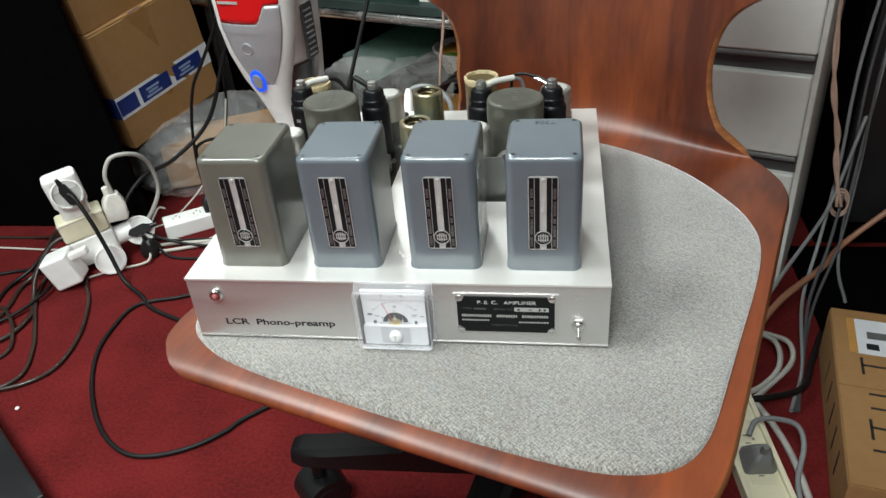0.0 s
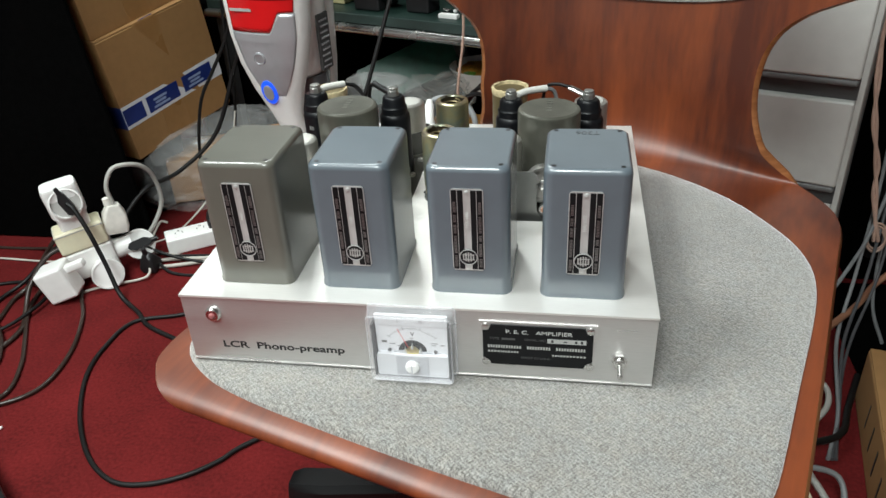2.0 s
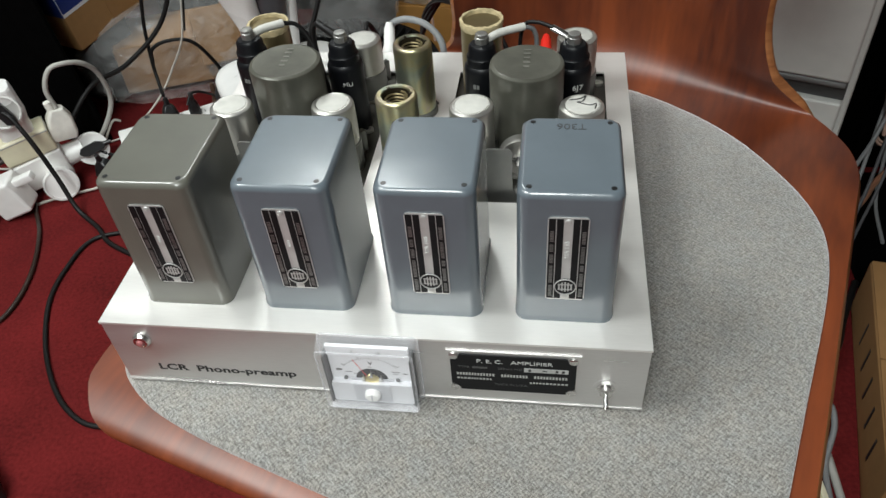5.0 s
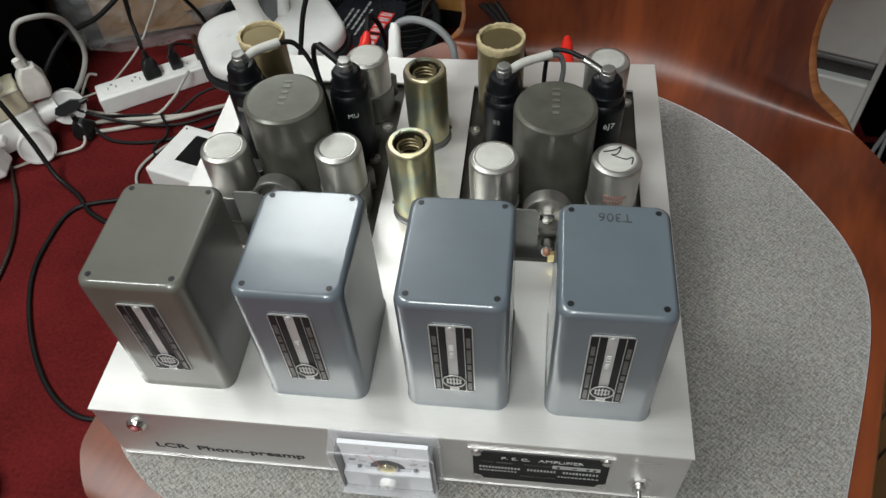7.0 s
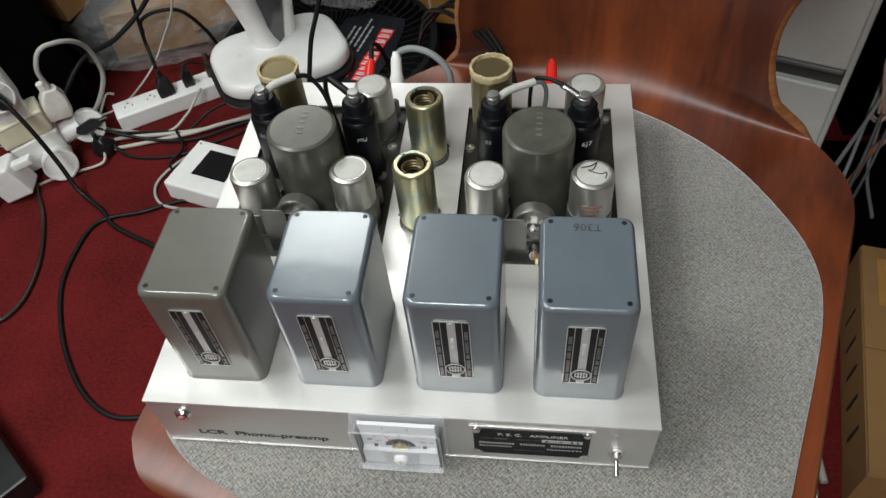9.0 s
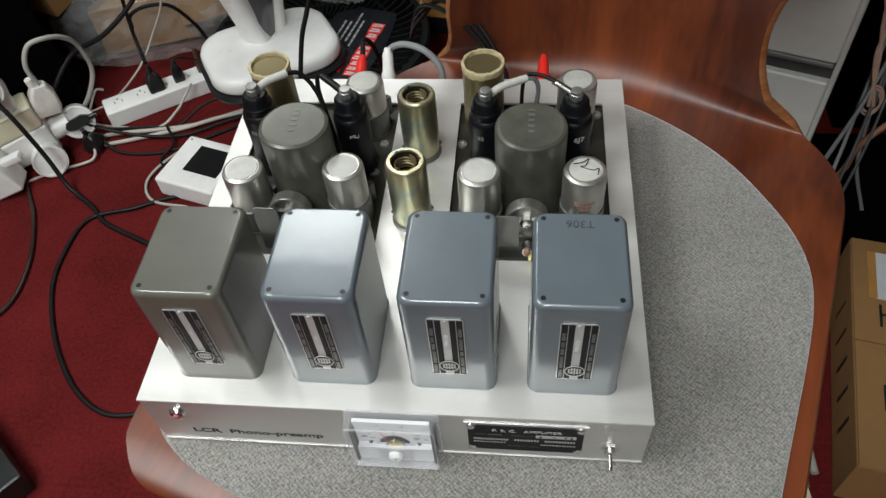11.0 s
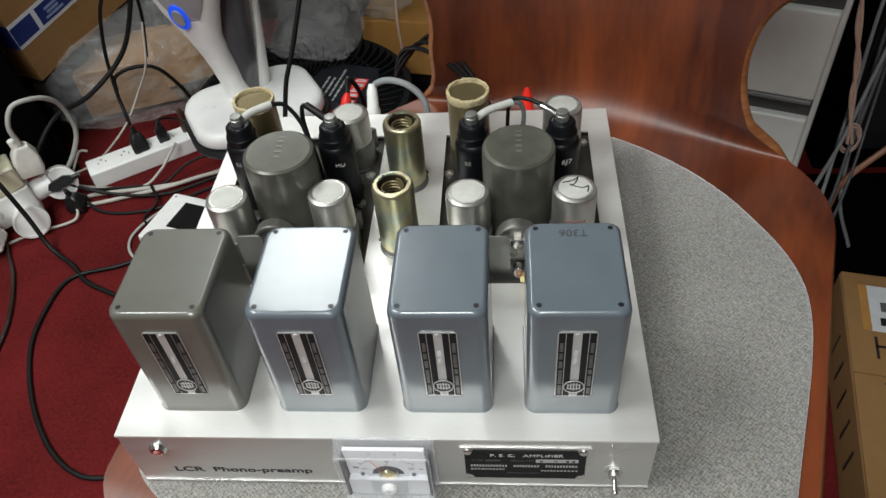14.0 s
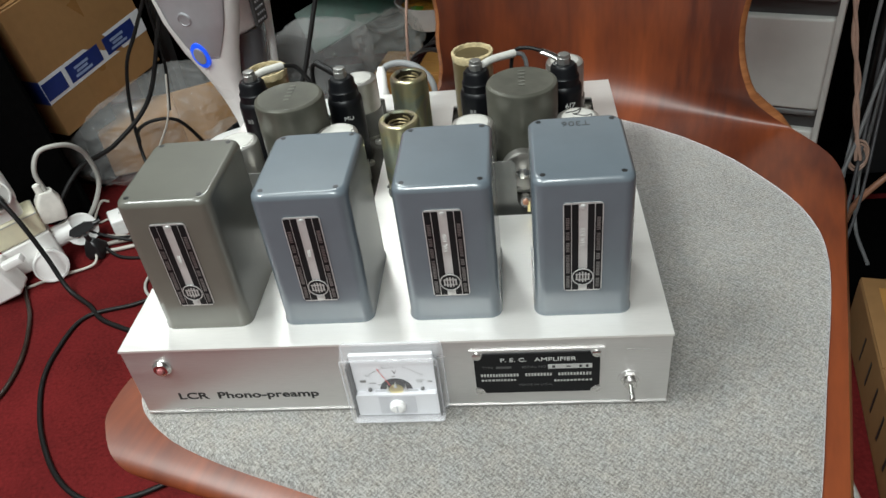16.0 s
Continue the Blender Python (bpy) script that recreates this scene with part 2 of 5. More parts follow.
BRACKET = mat("dull_dark_steel", (0.17, 0.17, 0.16), 0.40, 0.6, 0.2, 40, 16, 0.1, 200)
REDINK = mat("faded_red_print", (0.36, 0.17, 0.14), 0.5)
STEEL = mat("dull_cap_steel", (0.34, 0.335, 0.32), 0.38, 0.8, 0.15, 60, 20)
RAW_EDGE = mat("frayed_paper_edge", (0.52, 0.43, 0.25), 0.7, 0.0, 0.35, 160, 40, 0.5, 200)
LOWER_PANE = mat("grey_translucent_plastic", (0.72, 0.72, 0.75), 0.25, 0.0, 0.06, 60, 12)
KNOB_WELL = mat("dim_grey_plastic", (0.50, 0.50, 0.53), 0.35, 0.0, 0.08, 60, 12)
TEXTINK = mat("engraved_pale_ink", (0.42, 0.42, 0.40), 0.5)
CAN_MARK = mat("worn_stamp", (0.165, 0.163, 0.14), 0.45, 0.4, 0.2, 120, 30)
ORANGE_CARD = mat("orange_cardboard", (0.48, 0.24, 0.06), 0.7, 0.0, 0.1, 40, 8)
FOOD = mat("fried_noodles", (0.45, 0.22, 0.03), 0.5, 0.0, 0.5, 120, 25, 0.8, 120)
YELLOW = mat("yellow_label", (0.50, 0.45, 0.24), 0.5)
CLEAR_BAG = clear_mat("clear_plastic_bag", (0.75, 0.76, 0.72), 0.12, 0.16)


def bubble_mat():
    """Clear bubble wrap: round cells and sharp creases that glint, the contents showing through where it lies flat."""
    m, nt, b = nodes_of("bubble_wrap_cells")
    n, l = nt.nodes, nt.links
    tex = n.new("ShaderNodeTexCoord")
    v = n.new("ShaderNodeTexVoronoi")
    v.inputs["Scale"].default_value = 95
    l.new(tex.outputs["Object"], v.inputs["Vector"])
    crease = n.new("ShaderNodeTexNoise")
    crease.noise_type = "RIDGED_MULTIFRACTAL"
    crease.inputs["Scale"].default_value, crease.inputs["Detail"].default_value = 22, 6
    l.new(tex.outputs["Object"], crease.inputs["Vector"])
    h = n.new("ShaderNodeMath")
    h.operation = "MULTIPLY_ADD"
    h.inputs[1].default_value = -0.55
    l.new(v.outputs["Distance"], h.inputs[0])
    l.new(crease.outputs[0], h.inputs[2])
    bn = n.new("ShaderNodeBump")
    bn.inputs["Strength"].default_value, bn.inputs["Distance"].default_value = 0.9, 0.005
    l.new(h.outputs[0], bn.inputs["Height"])
    l.new(bn.outputs[0], b.inputs["Normal"])
    b.inputs["Base Color"].default_value = (0.74, 0.74, 0.73, 1)
    clear = n.new("ShaderNodeMapRange")
    clear.inputs["From Min"].default_value, clear.inputs["From Max"].default_value = 0.1, 1.1
    clear.inputs["To Min"].default_value, clear.inputs["To Max"].default_value = 0.16, 0.62
    l.new(crease.outputs[0], clear.inputs["Value"])
    l.new(clear.outputs[0], b.inputs["Alpha"])
    b.inputs["Roughness"].default_value = 0.12
    return m


BUBBLE = bubble_mat()


def zinc_mat():
    """Yellow-passivated zinc: bands that drift from straw through green to a pinkish grey."""
    m, nt, b = nodes_of("yellow_zinc_film")
    n, l = nt.nodes, nt.links
    tex = n.new("ShaderNodeTexCoord")
    t = n.new("ShaderNodeTexNoise")
    t.inputs["Scale"].default_value, t.inputs["Detail"].default_value, t.inputs["Distortion"].default_value = 26, 3, 0.8
    l.new(tex.outputs["Object"], t.inputs["Vector"])
    ramp = n.new("ShaderNodeValToRGB")
    r = ramp.color_ramp
    r.elements[0].position, r.elements[0].color = 0.28, (0.34, 0.33, 0.30, 1)
    r.elements[1].position, r.elements[1].color = 0.75, (0.56, 0.47, 0.26, 1)
    for pos, col in ((0.40, (0.40, 0.44, 0.34)), (0.50, (0.52, 0.48, 0.28)), (0.62, (0.47, 0.39, 0.33))):
        r.elements.new(pos).color = (*col, 1)
    l.new(t.outputs[0], ramp.inputs[0])
    l.new(ramp.outputs[0], b.inputs["Base Color"])
    b.inputs["Metallic"].default_value, b.inputs["Roughness"].default_value = 0.9, 0.33
    return m


ZINC = zinc_mat()
MID_GREY = mat("mid_grey_plastic", (0.17, 0.17, 0.17), 0.45, 0.0, 0.1, 40, 6)
PRINT_BLUE = mat("pale_blue_print", (0.25, 0.32, 0.5), 0.5)
CORE_GREY = mat("smoke_grey_gloss", (0.10, 0.10, 0.11), 0.15, 0.0, 0.1, 30, 6, coat=0.5)
LEAF_BLACK = mat("glossy_black_card", (0.012, 0.013, 0.018), 0.25, 0.0, 0.2, 40, 8)
BAG_BLACK = mat("black_bin_bag", (0.010, 0.010, 0.011), 0.22, 0.0, 0.2, 40, 8, 0.9, 40)
GREEN_LEAF = mat("green_garnish", (0.12, 0.30, 0.03), 0.5, 0.0, 0.3, 80, 20)
GREEN_EDGE = mat("worn_green_edge", (0.035, 0.055, 0.05), 0.35, 0.0, 0.2, 30, 8)
BROWN_PLUG = mat("brown_plastic", (0.08, 0.045, 0.03), 0.4)
SHADOW_WHITE = mat("shaded_white_plastic", (0.45, 0.44, 0.42), 0.5, 0.0, 0.1, 40, 12)
CREAM_WHITE = mat("off_white_plastic", (0.78, 0.76, 0.70), 0.4, 0.0, 0.12, 40, 20)
CABLE_LIGHT = mat("pale_grey_cable", (0.40, 0.39, 0.36), 0.45, 0.0, 0.12, 30, 14)
CABLE_TAUPE = mat("smoky_brown_cable", (0.030, 0.019, 0.015), 0.35, 0.0, 0.2, 30, 12)
CABLE_DARK = mat("dark_grey_cable", (0.07, 0.07, 0.075), 0.45, 0.0, 0.15, 30, 12)
CABLE_PINK = mat("pale_copper_wire", (0.50, 0.33, 0.26), 0.4, 0.0, 0.15, 60, 20)
CAN_DULL = mat("dull_nickel_drum", (0.28, 0.27, 0.25), 0.4, 0.8, 0.2, 40, 16, 0.1, 160)
SIDEINK = mat("worn_silver_ink", (0.24, 0.24, 0.235), 0.35, 0.8, 0.25, 120, 30)
SLOT_GREY = mat("shaded_slot", (0.22, 0.21, 0.20), 0.6)
DIMINK = mat("dim_pale_ink", (0.16, 0.16, 0.155), 0.5)
SHADE_BRASS = mat("shaded_brass_inside", (0.05, 0.04, 0.025), 0.5, 0.6, 0.2, 40, 16)
EMERALD = mat("glossy_green_card", (0.008, 0.058, 0.035), 0.42, 0.0, 0.3, 40, 10)
FAINTINK = mat("faint_pale_ink", (0.07, 0.07, 0.07), 0.5)
DARK_RED = mat("deep_red_plastic", (0.20, 0.006, 0.006), 0.15, 0.0, 0.1, 30, 8, coat=0.4)


# ---- builders ----
def finish(bm, mesh_name, angle=38):
    mesh = bpy.data.meshes.new(mesh_name)
    bmesh.ops.recalc_face_normals(bm, faces=bm.faces)
    bm.to_mesh(mesh)
    bm.free()
    for p in mesh.polygons:
        p.use_smooth = True
    mesh.set_sharp_from_angle(angle=radians(angle))
    return mesh


def even(ob, angle):
    """Keeps flat faces flat beside rounded edges."""
    if angle <= 60 and len(ob.data.polygons) > 12:
        ob.modifiers.new("even_normals", "WEIGHTED_NORMAL").keep_sharp = True


def part(name, bm, material, parent, label="", m=None, angle=38):
    ob = new(name, finish(bm, name, angle))
    ob.data.materials.append(material)
    ob.parent = parent
    if m is not None:
        ob.matrix_basis = m
    even(ob, angle)
    return tagged(ob, label)


def share(name, ob, parent, m):
    """Another piece on the same mesh."""
    o = new(name, ob.data)
    o.parent, o.matrix_basis = parent, m
    return o


def thing(name, label, category, m=None, group="", kind=""):
    ob = new(name)
    ob.empty_display_size = 0.05
    if m is not None:
        ob.matrix_basis = m
    return tagged(ob, label, category, group, kind)


def solid(name, bm, material, label, category, m=None, group="", kind="", angle=38):
    ob = new(name, finish(bm, name, angle))
    ob.data.materials.append(material)
    if m is not None:
        ob.matrix_basis = m
    even(ob, angle)
    return tagged(ob, label, category, group, kind)


def block(x0, x1, y0, y1, z0, z1, bev=0.0, seg=2, bm=None):
    bm = bm or bmesh.new()
    got = bmesh.ops.create_cube(bm, size=1, matrix=Matrix.Translation(((x0 + x1) / 2, (y0 + y1) / 2, (z0 + z1) / 2))
                                @ Matrix.Diagonal((x1 - x0, y1 - y0, z1 - z0, 1)))
    if bev:
        es = list({e for v in got["verts"] for e in v.link_edges})
        bmesh.ops.bevel(bm, geom=es, offset=bev, segments=seg, profile=0.5, affect="EDGES")
    return bm


def lathe(profile, seg=32, x=0.0, y=0.0, bm=None, m=None, ends=(True, True)):
    """A turned body from (radius, height) pairs, closed at both ends."""
    bm = bm or bmesh.new()
    rings = []
    for r, z in profile:
        ring = []
        for k in range(seg):
            a = 2 * math.pi * k / seg
            p = Vector((x + r * math.cos(a), y + r * math.sin(a), z))
            ring.append(bm.verts.new(m @ p if m else p))
        rings.append(ring)
    for a, b in zip(rings, rings[1:]):
        for k in range(seg):
            bm.faces.new((a[k], a[(k + 1) % seg], b[(k + 1) % seg], b[k]))
    if ends[0]:
        bm.faces.new(rings[0][::-1])
    if ends[1]:
        bm.faces.new(rings[-1])
    return bm


def outline(w, d, r, n=5):
    """A rounded rectangle about the origin."""
    pts = []
    for cx, cy, a0 in ((w / 2 - r, d / 2 - r, 0), (-w / 2 + r, d / 2 - r, 90), (-w / 2 + r, -d / 2 + r, 180), (w / 2 - r, -d / 2 + r, 270)):
        for k in range(n + 1):
            a = radians(a0 + 90 * k / n)
            pts.append((cx + r * math.cos(a), cy + r * math.sin(a)))
    return pts


def stack(levels, n=5, bm=None, m=None):
    """A body of rounded rectangles (w, d, r, z) laid on one another."""
    bm = bm or bmesh.new()
    rings = []
    for w, d, r, z in levels:
        rings.append([bm.verts.new(m @ Vector((px, py, z)) if m else (px, py, z)) for px, py in outline(w, d, r, n)])
    for a, b in zip(rings, rings[1:]):
        k = len(a)
        for i in range(k):
            bm.faces.new((a[i], a[(i + 1) % k], b[(i + 1) % k], b[i]))
    bm.faces.new(rings[0][::-1])
    bm.faces.new(rings[-1])
    return bm


def smooth_path(pts, per=8):
    """A soft line through the given points."""
    p = [Vector(q) for q in pts]
    p = [2 * p[0] - p[1]] + p + [2 * p[-1] - p[-2]]
    out = []
    for i in range(1, len(p) - 2):
        for k in range(per):
            t = k / per
            a, b, c, d = p[i - 1:i + 3]
            out.append(0.5 * (2 * b + (c - a) * t + (2 * a - 5 * b + 4 * c - d) * t * t + (3 * b - a - 3 * c + d) * t ** 3))
    out.append(p[-2])
    return out


def sweep(pts, r, seg=8, per=8, bm=None, soft=True, flat=1.0):
    """A cable or bar of radius r along a line."""
    bm = bm or bmesh.new()
    line = smooth_path(pts, per) if soft else [Vector(q) for q in pts]
    up = None
    rings = []
    for i, p in enumerate(line):
        t = (line[min(i + 1, len(line) - 1)] - line[max(i - 1, 0)]).normalized()
        if up is None:
            up = t.orthogonal().normalized()
        up = (up - up.dot(t) * t).normalized()
        side = t.cross(up)
        rings.append([bm.verts.new(p + r * (math.cos(2 * math.pi * k / seg) * up + flat * math.sin(2 * math.pi * k / seg) * side)) for k in range(seg)])
    for a, b in zip(rings, rings[1:]):
        for k in range(seg):
            bm.faces.new((a[k], a[(k + 1) % seg], b[(k + 1) % seg], b[k]))
    bm.faces.new(rings[0][::-1])
    bm.faces.new(rings[-1])
    return bm


def prism(pts, z0, z1, bm=None, m=None):
    """A plate with the outline pts between two heights."""
    bm = bm or bmesh.new()
    lo = [bm.verts.new(m @ Vector((x, y, z0)) if m else (x, y, z0)) for x, y in pts]
    hi = [bm.verts.new(m @ Vector((x, y, z1)) if m else (x, y, z1)) for x, y in pts]
    k = len(pts)
    for i in range(k):
        bm.faces.new((lo[i], lo[(i + 1) % k], hi[(i + 1) % k], hi[i]))
    bm.faces.new(lo[::-1])
    bm.faces.new(hi)
    return bm


def lettering(name, words, size, material, parent, m, align="CENTER", depth=0.0002, squeeze=1.0, bold=0.0):
    """Raised words in the built-in font, as a mesh; they lie in the local xy plane."""
    cu = bpy.data.curves.new(name, "FONT")
    cu.body, cu.size, cu.extrude, cu.align_x, cu.align_y, cu.resolution_u = words, size, depth, align, "CENTER", 3
    cu.offset = bold
    tmp = bpy.data.objects.new(name, cu)
    scene.collection.objects.link(tmp)
    bpy.context.view_layer.update()
    mesh = bpy.data.meshes.new_from_object(tmp.evaluated_get(bpy.context.evaluated_depsgraph_get()))
    bpy.data.objects.remove(tmp)
    ob = new(name, mesh)
    mesh.materials.clear()
    mesh.materials.append(material)
    ob.parent = parent
    ob.matrix_basis = m @ Matrix.Diagonal((squeeze, 1, 1, 1))
    return ob


def bars(name, spots, material, parent, m=None, z=0.0003):
    """Unreadable print: flat bars (x, y, w, h) in one local plane."""
    bm = bmesh.new()
    for x, y, w, h in spots:
        block(x - w / 2, x + w / 2, y - h / 2, y + h / 2, 0, z, bm=bm)
    return part(name, bm, material, parent, m=m)


def round_bars(name, spots, r, material, parent, m=None):
    """Unreadable print laid round a can of radius r: bars (x, z, w, h)."""
    bm = bmesh.new()
    for x, z, w, h in spots:
        got = bmesh.ops.create_cube(bm, size=1, matrix=Matrix.Rotation(x / r, 4, "Z") @ Matrix.Translation((0, -r, z)) @ Matrix.Diagonal((w, .0004, h, 1)))
    return part(name, bm, material, parent, m=m)


FRONT = Matrix.Rotation(radians(90), 4, "X")   # local xy plane turned upright, facing -y


def at(x, y, z):
    return Matrix.Translation((x, y, z))


def pierced(xs, ys, holes, z0, z1):
    """A sheet over the grid xs, ys with the named cells left open."""
    bm = bmesh.new()
    vs = {(i, j, k): bm.verts.new((x, y, z)) for i, x in enumerate(xs) for j, y in enumerate(ys) for k, z in enumerate((z0, z1))}
    full = {(i, j) for i in range(len(xs) - 1) for j in range(len(ys) - 1)} - set(holes)
    for i, j in full:
        bm.faces.new([vs[a, b, 1] for a, b in ((i, j), (i + 1, j), (i + 1, j + 1), (i, j + 1))])
        bm.faces.new([vs[a, b, 0] for a, b in ((i, j), (i, j + 1), (i + 1, j + 1), (i + 1, j))])
        for di, dj, a, b in ((0, -1, (i, j), (i + 1, j)), (1, 0, (i + 1, j), (i + 1, j + 1)), (0, 1, (i + 1, j + 1), (i, j + 1)), (-1, 0, (i, j + 1), (i, j))):
            if (i + di, j + dj) not in full:
                bm.faces.new((vs[*a, 0], vs[*b, 0], vs[*b, 1], vs[*a, 1]))
    return bm


def loft(levels, seg=28, power=2.4, a0=0.0, a1=360.0, grow=0.0, bm=None, thick=0.0):
    """A body of rounded cross-sections (half width, half depth, shift back, height); a0 to a1 gives a shell over part of it."""
    bm = bm or bmesh.new()
    whole = a1 - a0 >= 360
    rings = []
    for hw, hd, cy, z in levels:
        ring = []
        for k in range(seg if whole else seg + 1):
            a = radians(a0 + (a1 - a0) * k / seg)
            c, s = math.cos(a), math.sin(a)
            ring.append(bm.verts.new(((hw + grow) * math.copysign(abs(c) ** (2 / power), c), cy + (hd + grow) * math.copysign(abs(s) ** (2 / power), s), z)))
        rings.append(ring)
    n = len(rings[0])
    for a, b in zip(rings, rings[1:]):
        for k in range(n if whole else n - 1):
            bm.faces.new((a[k], a[(k + 1) % n], b[(k + 1) % n], b[k]))
    if whole:
        bm.faces.new(rings[0][::-1])
        bm.faces.new(rings[-1])
    elif thick:
        bmesh.ops.solidify(bm, geom=list(bm.faces), thickness=thick)
    return bm


def lump(rx, ry, rz, amount, scale, seed, detail=5, square=0.75, cells=0.0):
    """A crumpled soft bundle standing on z = 0."""
    bm = bmesh.new()
    bmesh.ops.create_icosphere(bm, subdivisions=detail, radius=1)
    for v in bm.verts:
        n = v.co.normalized()
        sq = Vector([math.copysign(abs(c) ** square, c) for c in n])
        f = 1 + amount * noise.fractal(n * scale + Vector((seed, seed, seed)), 1.0, 2.0, 4)
        p = sq * f
        v.co = Vector((p.x * rx, p.y * ry, max(0.0, p.z * rz + rz)))
        if cells:
            d = noise.voronoi(v.co * 120)[0][0]
            v.co += n * cells * max(0, 1 - 1.6 * d) + n * cells * .6 * noise.noise(v.co * 60)
    return bm


def cable(name, pts, r, material, label, parent=None, group="", flat=1.0, seg=8):
    ob = solid(name, sweep(pts, r, seg, 8, flat=flat), material, label, "cable", group=group, angle=70)
    return ob


# ---- the room ----
def slab(name, x0, x1, y0, y1, z0, z1, material, label, category):
    return solid(name, block(x0, x1, y0, y1, z0, z1), material, label, category, kind="structure")


slab("floor", -2.6, 2.6, -2.8, 2.8, -0.06, 0.0, CARPET, "worn dark red carpet on the office floor", "carpet")
slab("ceiling", -2.6, 2.6, -2.8, 2.8, 2.5, 2.58, PLASTER, "plain dim grey ceiling, added to close the room", "ceiling")
slab("wall_north", -2.6, 2.6, 2.8, 2.9, -0.06, 2.58, PLASTER, "plain dim grey wall, added to close the room", "wall")
slab("wall_south", -2.6, 2.6, -2.9, -2.8, -0.06, 2.58, PLASTER, "plain dim grey wall, added to close the room", "wall")
slab("wall_west", -2.7, -2.6, -2.8, 2.8, -0.06, 2.58, PLASTER, "plain dim grey wall, added to close the room", "wall")
slab("wall_east", 2.6, 2.7, -2.8, 2.8, -0.06, 2.58, PLASTER, "plain dim grey wall, added to close the room", "wall")

# ---- the chair ----
CHAIR = at(0.2235, -0.0726, 0) @ Matrix.Rotation(radians(-18), 4, "Z")
SHELL = [(-.036, .443, .188), (-.042, .448, .209), (-.041, .4545, .226), (-.032, .4595, .242), (-.012, .4625, .257), (.012, .463, .264), (.05, .463, .267),
         (.2, .4625, .269), (.40, .4625, .270), (.47, .4625, .270), (.505, .4625, .263), (.53, .463, .250), (.553, .4655, .232),
         (.572, .470, .212), (.587, .484, .190), (.596, .505, .170), (.600, .54, .155), (.602, .58, .149), (.604, .62, .153),
         (.607, .65, .166), (.61, .675, .19), (.613, .695, .22), (.617, .715, .25), (.622, .74, .266), (.63, .79, .268),
         (.64, .85, .255), (.65, .90, .22), (.655, .925, .18)]


def wrap(z):
    return float(np.interp(z, [.462, .484, .505, .54, .60], [0, .8, 1.6, 2.0, 2.2]))


def build_chair():
    chair = thing("swivel_chair", "swivel chair with moulded red-brown veneer shell and grey fabric pads", "chair", CHAIR)
    rows, cols = (len(SHELL) - 1) * 3 + 1, 25
    # soft line through the profile
    prof = smooth_path([Vector(p) for p in SHELL], 3)
    top = [[None] * cols for _ in prof]
    for i, (v, z, hw) in enumerate(prof):
        for j in range(cols):
            w = hw * (2 * j / (cols - 1) - 1)
            if w < 0 and v < .2:
                w *= 1 + .055 * min(1, (.2 - v) / .12)
            if w < 0:
                w *= float(np.interp(z, [.46, .50, .56, .66, .72], [1, 1.12, 1.24, 1.2, 1.05]))
            top[i][j] = Vector((w, v - wrap(z) * w * w, z))
    def normal(i, j):
        a = top[min(i + 1, len(prof) - 1)][j] - top[max(i - 1, 0)][j]
        b = top[i][min(j + 1, cols - 1)] - top[i][max(j - 1, 0)]
        return b.cross(a).normalized()
    low = [[top[i][j] - 0.011 * normal(i, j) for j in range(cols)] for i in range(len(prof))]
    bm, edge = bmesh.new(), bmesh.new()
    for grid in (top, low):
        vs = [[bm.verts.new(p) for p in r] for r in grid]
        for i in range(len(vs) - 1):
            for j in range(cols - 1):
                bm.faces.new((vs[i][j], vs[i][j + 1], vs[i + 1][j + 1], vs[i + 1][j]))
    n = len(prof)
    rim = [(0, j) for j in range(cols)] + [(i, cols - 1) for i in range(1, n)] + [(n - 1, j) for j in range(cols - 2, -1, -1)] + [(i, 0) for i in range(n - 2, 0, -1)]
    ta, tb = [edge.verts.new(top[i][j]) for i, j in rim], [edge.verts.new(low[i][j]) for i, j in rim]
    mid = []
    for i, j in rim:
        c = (top[i][j] + low[i][j]) / 2
        out = Vector((0, 0, 0))
        if j == cols - 1: out += (top[i][j] - top[i][j - 1]).normalized()
        if j == 0: out += (top[i][0] - top[i][1]).normalized()
        if i == 0: out += (top[0][j] - top[1][j]).normalized()
        if i == n - 1: out += (top[i][j] - top[i - 1][j]).normalized()
        mid.append(edge.verts.new(c + 0.003 * out.normalized()))
    k = len(rim)
    for a, b in ((ta, mid), (mid, tb)):
        for i in range(k):
            edge.faces.new((a[i], a[(i + 1) % k], b[(i + 1) % k], b[i]))
    part("seat_shell", bm, WOOD, chair, "glossy red-brown veneered plywood shell", angle=60)
    part("shell_edge", edge, WOOD_EDGE, chair, "pale worn plywood edge", angle=80)
    # seat pad
    half = [(0, -.024), (.07, -.023), (.13, -.021), (.17, -.017), (.195, -.011), (.222, .002), (.238, .020), (.247, .045), (.251, .08), (.254, .18), (.257, .27), (.2555, .33),
            (.247, .375), (.228, .413), (.2, .447), (.162, .484), (.118, .514), (.07, .536), (.03, .548), (0, .552)]
    pts = half + [(-x * (1 + .10 * max(0, min(1, (.22 - y) / .17))), y) for x, y in half[-2:0:-1]]
    line = smooth_path([Vector((x, y, 0)) for x, y in pts + pts[:1]], 3)[:-1]
    pad = bmesh.new()
    c = Vector((0, .26, 0))
    rings = []
    for inset, z in ((0, .460), (0, .4640), (.0020, .4668), (.006, .4682), (.03, .4686), (.10, .4686)):
        rings.append([pad.verts.new((p - (p - c).normalized() * inset) + Vector((0, 0, z))) for p in line])
    k = len(line)
    for a, b in zip(rings, rings[1:]):
        for i in range(k):
            pad.faces.new((a[i], a[(i + 1) % k], b[(i + 1) % k], b[i]))
    pad.faces.new(rings[-1])
    part("seat_pad", pad, FABRIC, chair, "thin grey woven seat pad", angle=70)
